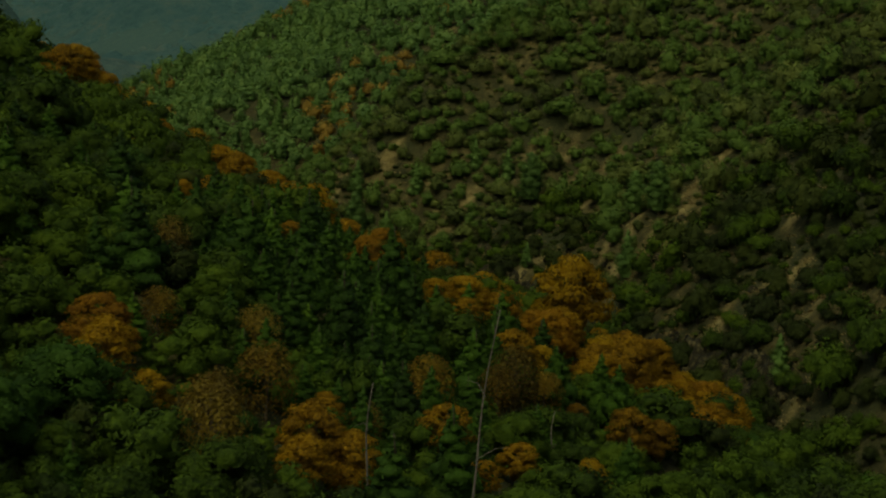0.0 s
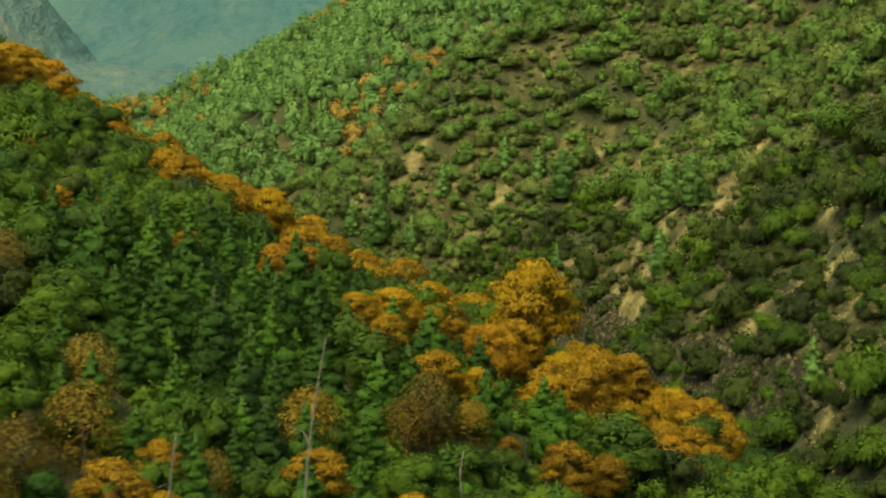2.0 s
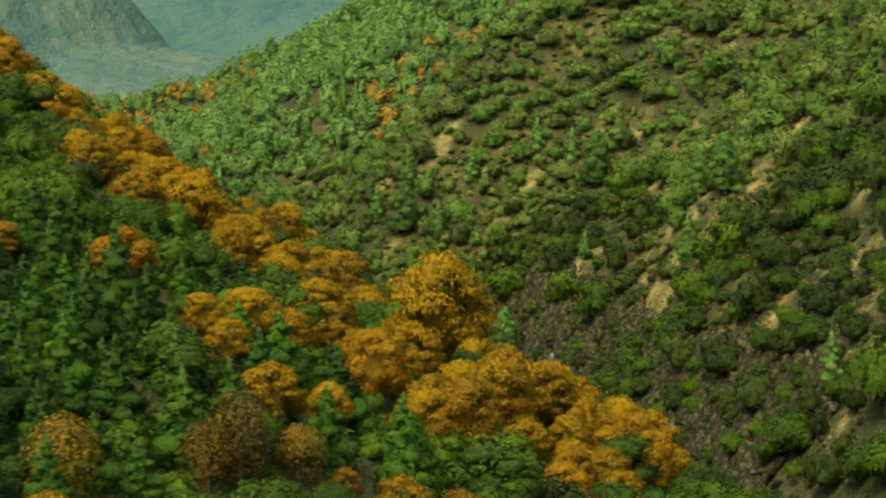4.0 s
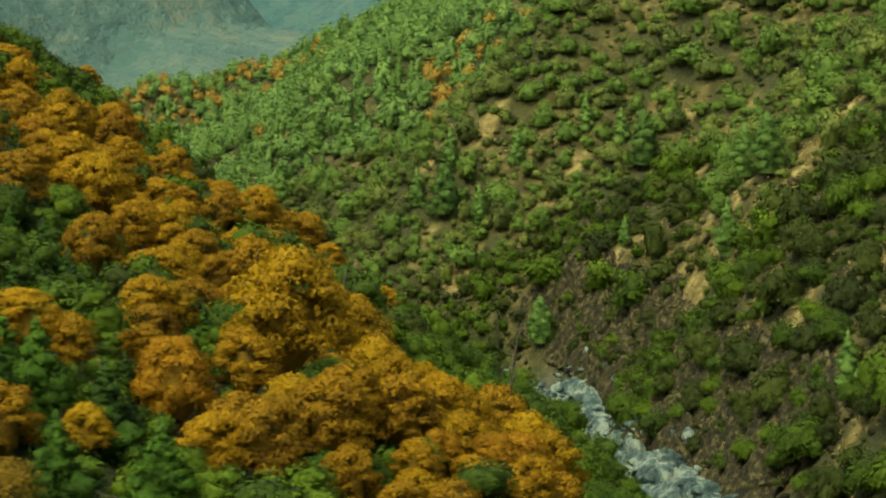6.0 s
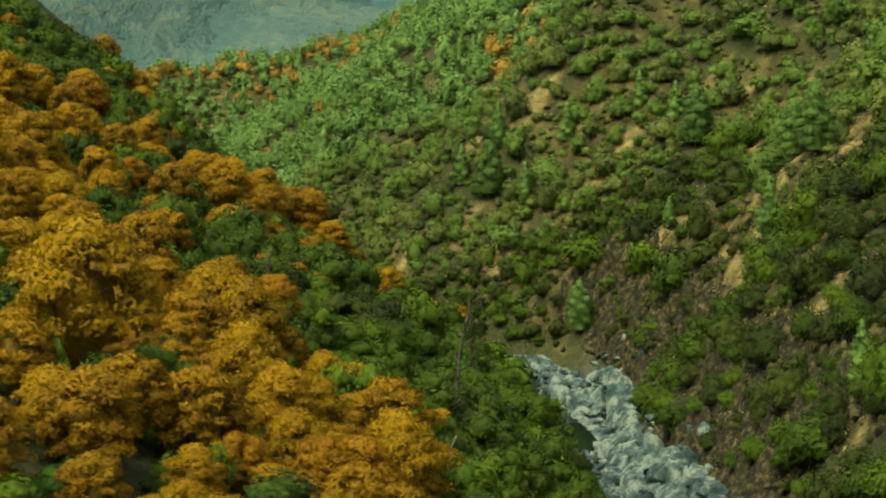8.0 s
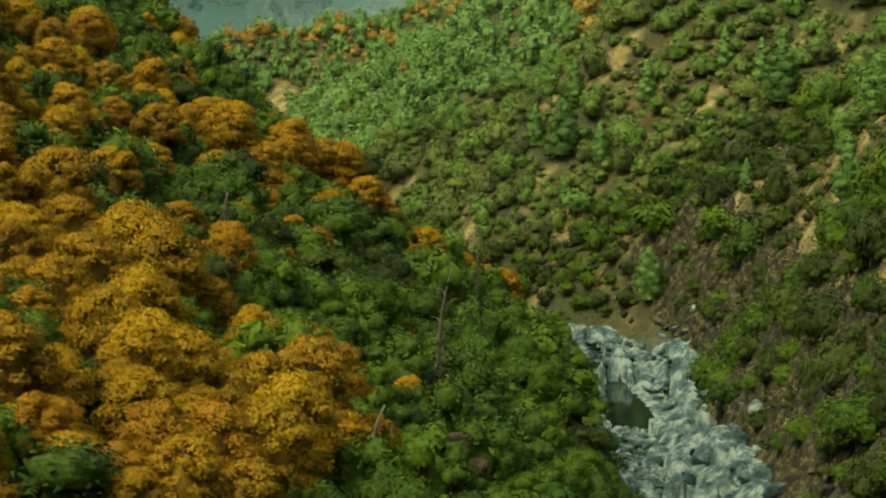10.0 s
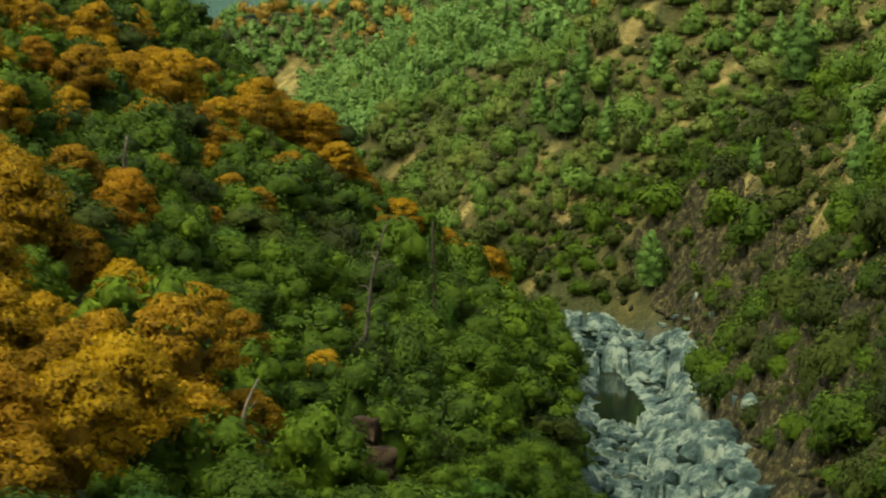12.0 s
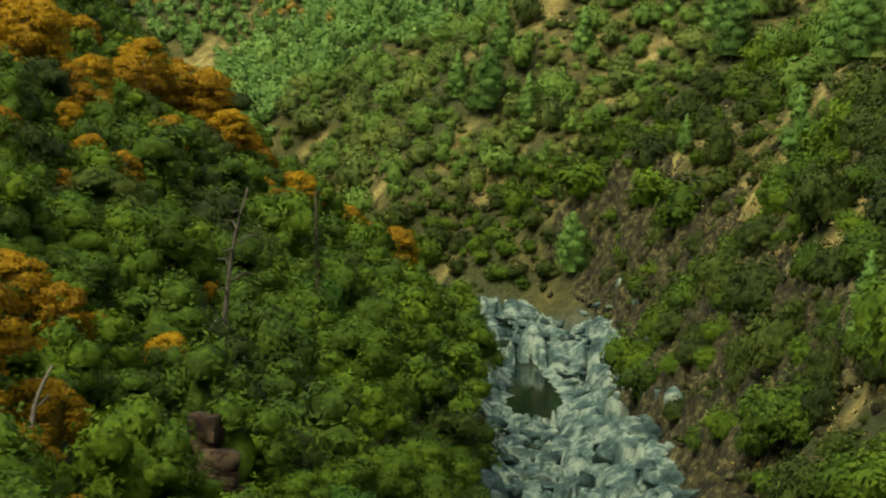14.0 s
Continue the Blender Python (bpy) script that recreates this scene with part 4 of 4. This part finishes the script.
for x, y, tint in zip(tx[keep], ty[keep], tints[keep]):
    r = rng.uniform(1.0, 2.1)
    if not grid.free(x, y, r * 0.72) or rng.random() < 0.9 * far_scar(x, y):
        continue
    grid.add(x, y, r * 0.72)
    if tint > 0.38 and rng.random() < 0.42:
        far_oak.append((x, y, r / 1.5, 1.0))
    elif rng.random() < 0.12:
        far_pine.append((x, y, r / 1.5, rng.uniform(0.75, 1.05)))
    else:
        far_scrub.append((x, y, r / 1.4, rng.uniform(0.9, 1.5)))
FAR_BASES = [bush(rng, 130, h, 1.6, 3, 0.32, 1) for h in (2.8, 2.3, 3.2, 2.6, 3.6, 2.4)]
FAR_CONES = [plume(rng, 260, h, 1.6, 0.0, 8, 0.27, 0.65) for h in (4.4, 5.2, 3.8)]
gathered("far_scrub", far_scrub, FAR_BASES, HAZED_FAR_SCRUB, "green scrub and oaks covering the farther hillside, paled by painted haze", "scrub")
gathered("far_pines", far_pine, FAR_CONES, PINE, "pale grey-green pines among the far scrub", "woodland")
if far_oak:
    gathered("far_autumn_oaks", far_oak, FAR_BASES, HAZED_ORANGE, "orange autumn oaks in groups on the far hillside, muted by painted haze", "woodland")

# dry grass on the open soil, low and straw-coloured
gx2, gy2 = rng.uniform(-45, 80, 60000), rng.uniform(225, 410, 60000)
gd = gx2 - river_x(gy2)
keep = (gd > 10) & (gx2 < 0.205 * gy2 + 3) & (rng.random(60000) < 0.10 + 0.6 * bareness(gx2, gy2) + 0.14 * (layered(gx2, gy2, 8, 2, 60) > 0.5))
GRASS_BASES = []
for _ in range(5):
    p = rng.normal(size=(12, 3)) * (0.3, 0.3, 0.03) + (0, 0, 0.12)
    v, f = leaves(rng, p, np.array([[0.0, -0.4, 0.7]]) + 0 * p, 0.10, 0.5)
    GRASS_BASES.append((v, f, unit(0 * v + np.array([0.0, -0.3, 0.9]))))
gathered("dry_grass", [(x, y, rng.uniform(0.8, 1.8), rng.uniform(0.8, 1.6)) for x, y in zip(gx2[keep], gy2[keep])], GRASS_BASES, STRAW, "straw-coloured dry grass tufts on open soil", "grass")

# scrub on the dry side beyond the part that is seen closely
outer = []
for n in range(6000):
    x, y = rng.uniform(30, 190), rng.uniform(20, 520)
    if x < max(float(river_x(y)) + 11, 0.205 * y + 3):
        continue
    r = float(rng.uniform(1.3, 2.4))
    if grid.free(x, y, r):
        grid.add(x, y, r)
        outer.append((x, y, r / 1.2, rng.uniform(0.8, 1.2)))
gathered("outer_scrub", outer, OUTER_BASES, OLIVE, "olive scrub over the rest of the dry slope", "scrub")

# woods of the mountains beyond: a closed canopy of rounded tops
def canopy(name, x0, x1, y0, y1, step, crown, seed, mat, label):
    yy, xx = np.meshgrid(np.arange(y0, y1, step), np.arange(x0, x1, step), indexing="ij")
    xi, yi = np.floor(xx / crown), np.floor(yy / crown)
    top = np.zeros(xx.shape)
    for a in (-1, 0, 1):
        for c in (-1, 0, 1):
            cx, cy = xi + a, yi + c
            px = (cx + 0.5 + 0.45 * value_noise(cx * 7.13, cy * 5.7, seed)) * crown
            py = (cy + 0.5 + 0.45 * value_noise(cx * 3.91, cy * 9.3, seed + 1)) * crown
            r = crown * (0.72 + 0.2 * value_noise(cx * 8.3, cy * 6.1, seed + 4))
            top = np.maximum(top, r * np.sqrt(np.maximum(0, 1 - ((xx - px) ** 2 + (yy - py) ** 2) / r ** 2)))
    edge = smooth(y0, y0 + 20, yy) * smooth(x0, x0 + 20, xx) * smooth(x1, x1 - 20, xx)
    zz = land(xx, yy) + 0.75 * top * edge - 4 * (1 - edge)
    rows, cols = yy.shape
    q = (np.arange(rows - 1)[:, None] * cols + np.arange(cols - 1)[None]).ravel()
    ob = new(name, mesh_of(name, np.stack([xx, yy, zz], -1).reshape(-1, 3), np.stack([q, q + 1, q + cols + 1, q + cols], 1), mat, True))
    tagged(ob, label, "woodland", kind="stuff")


canopy("spur_woods", -600, -20, 660, 1120, 2.5, 6.0, 61, HAZED_SPUR, "green and rust-brown woods on the distant spur, blue haze painted into their colour")
canopy("mountain_woods", -620, -20, 1068, 1640, 3.0, 7.0, 62, HAZED_MOUNTAIN, "woods with rust-brown patches on the distant mountain, blue-green haze painted into their colour")


# ---------------------------------------------------------------- boulders and cliffs
def boulder_mesh(name, mat, seed, flat=0.6, cuts=10):
    """A worn block: a ball cut by planes, then roughened."""
    bm = bmesh.new()
    bmesh.ops.create_icosphere(bm, subdivisions=3, radius=1.0)
    r = random.Random(seed)
    planes = [(Vector((r.gauss(0, 1), r.gauss(0, 1), r.gauss(0, 0.8))).normalized(), r.uniform(0.38, 0.72)) for _ in range(cuts)]
    for v in bm.verts:
        for normal, far in planes:
            over = v.co.dot(normal) - far
            if over > 0:
                v.co -= normal * over * 0.92
        v.co *= 1 + 0.10 * noise.noise(v.co * 2.3 + Vector((seed, 0, 0))) + 0.04 * noise.noise(v.co * 6.1)
        v.co.z *= flat
    me = bpy.data.meshes.new(name)
    bm.to_mesh(me)
    bm.free()
    me.materials.append(mat)
    return me


def blocks(x, y, size, seed):
    """Height of fractured rock: every cell of a jittered pattern has a level and a tilt of its own; also the closeness to a crack."""
    xi, yi = np.floor(x / size), np.floor(y / size)
    best, second, level = np.full(x.shape, 9e9), np.full(x.shape, 9e9), np.zeros(x.shape)
    for a in (-1, 0, 1):
        for c in (-1, 0, 1):
            cx, cy = xi + a, yi + c
            jx, jy = value_noise(cx * 7.13, cy * 5.7, seed) * 0.5 + 0.5, value_noise(cx * 3.91, cy * 9.3, seed + 1) * 0.5 + 0.5
            px, py = (cx + jx) * size, (cy + jy) * size
            dist = (x - px) ** 2 + (y - py) ** 2
            tilt = value_noise(cx * 6.7, cy * 8.9, seed + 2) * (x - px) + value_noise(cx * 9.9, cy * 4.3, seed + 3) * (y - py)
            height = value_noise(cx * 8.3, cy * 6.1, seed + 4) * size * 0.24 + 0.26 * tilt
            nearer = dist < best
            second = np.where(nearer, best, np.minimum(second, dist))
            level = np.where(nearer, height, level)
            best = np.where(nearer, dist, best)
    crack = np.sqrt(second) - np.sqrt(best)
    return 1.2 * level * smooth(0, 0.12 * size, crack) + size * 0.12 * smooth(0.0, 0.5 * size, crack) - size * 0.2 * (1 - smooth(0.03 * size, 0.16 * size, crack))


def rock_bank(name, low, high, y0, y1, mat, lift, scale, fine, label, steep=1.0, wet=False):
    """A strip of bedrock beside or under the river that follows the land."""
    yy, dd = np.meshgrid(np.arange(y0, y1, 0.22), np.arange(low, high, 0.18), indexing="ij")
    xx = river_x(yy) + dd
    edge = smooth(low, low + 2.5, dd) * smooth(high, high - 2.5, dd) * smooth(y0, y0 + 4, yy) * smooth(y1, y1 - 4, yy)
    slant = xx + 0.35 * yy
    rough = steep * (0.9 * blocks(slant, yy * 0.5, 3.8 * scale, 5) + 0.8 * blocks(slant, yy * 0.7, 1.7 * scale, 15) + 0.7 * blocks(xx, yy, 0.8 * scale, 35)) + fine * layered(xx, yy, 1.0, 3, 70)
    zz = land(xx, yy) + lift * edge - 0.5 * (1 - edge) + rough * (0.35 + 0.65 * edge)
    if wet:
        zz = zz - 2.5 * smooth(331, 338, yy) * smooth(1, 4, dd)
        near = np.abs(xx - stream_x(yy)) / stream_half(yy) + 0.3 * layered(xx, yy, 2.2, 2, 71)
        level = stream_z(yy)
        stones = (blocks(xx, yy, 1.5, 25) > 0.12) & ((yy < 293) | (yy > 323))
        zz = np.where((near < 1) & ~stones, np.minimum(zz, level - 0.12 - 0.5 * (1 - near)), np.maximum(zz, level + 0.22 * smooth(1.0, 1.5, near) - 2 * smooth(2.0, 3.0, near)))
    rows, cols = yy.shape
    q = (np.arange(rows - 1)[:, None] * cols + np.arange(cols - 1)[None]).ravel()
    ob = new(name, mesh_of(name, np.stack([xx, yy, zz], -1).reshape(-1, 3), np.stack([q, q + 1, q + cols + 1, q + cols], 1), mat))
    return tagged(ob, label, "bedrock", kind="structure")


rock_bank("riverbed", -7.0, 8.4, 236, 347, PALE_ROCK, 0.25, 1.0, 0.18, "pale grey fractured bedrock washed by the river", 1.0, True)
rock_bank("cliff_east", 6.5, 20.0, 244, 352, CLIFF, 0.5, 0.9, 0.8, "dark brown broken rock face above the river")
rock_bank("cliff_west", -11.0, -5.5, 255, 345, CLIFF, 0.1, 1.2, 0.5, "dark brown rock wall under the woodland")

BOULDERS = [boulder_mesh("boulder", PALE_ROCK, s, 0.5 + 0.05 * (s % 5)) for s in range(9)]
CLIFFS = [boulder_mesh("cliff_rock", CLIFF, 40 + s, 0.9, 10) for s in range(5)]
first_boulder, first_cliff, boulders, cliffs = None, None, 0, 0
for n in range(3000):
    y = rng.uniform(236, 337)
    d = rng.uniform(-5.5, 10) if y > 270 else rng.uniform(-5, 8)
    pool = 293 < y < 325 and abs(float(river_x(y)) + d - float(stream_x(y))) < 1.5 + float(stream_half(y))
    if boulders >= 290 or pool:
        continue
    x = float(river_x(y)) + d
    s = rng.choice([0.45, 0.8, 1.15, 1.4], p=[0.38, 0.4, 0.18, 0.04]) * rng.uniform(0.8, 1.25)
    if abs(d) < 3 and s > 1.4:
        continue
    m = pose(x, y, max(float(land(x, y)), 0.7) + 0.3 + 0.16 * s, rng.uniform(-14, 14), rng.uniform(-14, 14), rng.uniform(0, 360)) @ Matrix.Diagonal((s * 1.25, s, s, 1))
    if first_boulder is None:
        first_boulder = tagged(new("boulder", BOULDERS[0]), "pale grey water-worn boulder in the river bed", "boulder", "river boulders")
        first_boulder.matrix_basis = m
    else:
        b = copy_thing(first_boulder, m)
        b.matrix_basis = m
        b.data = BOULDERS[int(rng.integers(9))]
    boulders += 1
for n in range(4000):
    y = rng.uniform(232, 372)
    d = rng.uniform(10, 34) if rng.random() < 0.85 else rng.uniform(-9, -5)
    x = float(river_x(min(y, 345))) + d
    if cliffs >= 210 or (d > 14 and float(layered(np.array(x), np.array(y), 8, 2, 60)) < 0.5):
        continue
    s = rng.uniform(0.35, 1.1)
    m = pose(x, y, float(land(x, y)) - 0.1 * s, rng.uniform(-25, 25), rng.uniform(-25, 25), rng.uniform(0, 360)) @ Matrix.Diagonal((s, s, s * 1.2, 1))
    if first_cliff is None:
        first_cliff = tagged(new("rock_outcrop", CLIFFS[0]), "weathered brown rock jutting from the river bank", "rock", "bank outcrops")
        first_cliff.matrix_basis = m
    else:
        b = copy_thing(first_cliff, m)
        b.matrix_basis = m
        b.data = CLIFFS[int(rng.integers(5))]
    cliffs += 1


# broken rock over the bend of the river
for n in range(85):
    x, y, s = float(rng.uniform(-24, 22)), float(rng.uniform(343, 366)), float(rng.uniform(0.35, 1.1))
    m = pose(x, y, float(land(x, y)) - 0.05 * s, rng.uniform(-25, 25), rng.uniform(-25, 25), rng.uniform(0, 360)) @ Matrix.Diagonal((s * 1.3, s, s * 1.1, 1))
    rock = copy_thing(first_cliff, m)
    rock.matrix_basis = m
    rock.data = CLIFFS[n % 5]


# ---------------------------------------------------------------- dead trees
def dead_tree(x, y, height, radius, lean_x, lean_y, mat, label, branches=3):
    z = float(land(x, y))
    root = new("dead_tree")
    root.matrix_basis = pose(x, y, z)
    t = np.linspace(0, 1, 9)
    top = np.array([lean_x * height, lean_y * height, height])
    pts = t[:, None] * top + np.stack([0.10 * np.sin(7 * t), 0.08 * np.cos(5 * t), -0.5 * (1 - t) ** 6], 1)
    part("trunk", mesh_of("dead_trunk", *tube(pts, radius * np.linspace(1.2, 0.35, 9), 8), mat, True), root)
    for k in range(branches):
        s = 0.4 + 0.5 * k / max(1, branches)
        a = 2.1 * k + x
        start = top * s
        end = start + np.array([np.cos(a), np.sin(a), 0.35]) * height * 0.14
        part("branch", mesh_of("dead_branch", *tube([start, (start + end) / 2 + (0.1, 0, 0.25), end], radius * np.array([0.4, 0.28, 0.12]), 5), mat, True), root)
    return tagged(root, label, "dead tree", "dead trees")


dead_tree(0.0, 205.3, 5.4, 0.19, -0.02, 0.0, CHAR, "dark standing dead trunk with a broken top")
dead_tree(-4.4, 91.2, 6.3, 0.06, 0.04, 0.0, DEAD, "thin bleached dead trunk standing among oaks", 2)
dead_tree(0.1, 89.1, 11.1, 0.06, 0.12, 0.02, DEAD, "leaning bleached dead trunk among autumn oaks", 2)
dead_tree(5.0, 113.8, 3.6, 0.06, 0.02, 0.0, DEAD, "short thin dead stem among orange oaks", 1)
dead_tree(17.6, 179.2, 3.6, 0.11, 0.26, 0.06, DEAD, "leaning pale dead trunk beside orange oaks", 2)
dead_tree(11.0, 210.5, 8.4, 0.13, 0.16, 0.05, CHAR, "tall leaning dead tree with a bare crooked top", 7)
dead_tree(11.5, 206.8, 2.6, 0.06, 0.42, 0.05, DEAD, "short leaning stem beside a tall dead tree", 0)

# the red-brown rock that stands out of the woodland: blocks piled on blocks
def rock_pillar(x, y, width, height, seed):
    r = random.Random(seed)
    pieces, z = [], -0.6
    while z < height:
        tall = r.uniform(0.5, 0.9)
        me = boulder_mesh("block", RUST, seed + int(10 * z) + 50, 1.0, 9)
        v = np.array([p.co[:] for p in me.vertices])
        v = np.clip(v * 1.9, -0.8, 0.8) * (1 + 0.05 * np.sin(9 * v[:, [1, 2, 0]]))
        f = np.array([p.vertices[:] for p in me.polygons])
        bpy.data.meshes.remove(me)
        w = width * r.uniform(0.95, 1.05) * (1.1 - 0.25 * max(z, 0) / height)
        pieces.append((v * (w, w * 0.9, tall) + (r.uniform(-0.15, 0.15), r.uniform(-0.15, 0.15), z), f))
        z += tall * 0.9
    ob = new("rock_pillar", mesh_of("rock_pillar", *merged(pieces), RUST))
    ob.matrix_basis = pose(x, y, float(land(x, y)), 4, -5, 30 * x)
    tagged(ob, "red-brown blocky rock pillar standing among green shrubs", "rock")


rock_pillar(19.4, 190.6, 0.95, 1.9, 3)
rock_pillar(18.2, 192.0, 0.8, 2.2, 9)
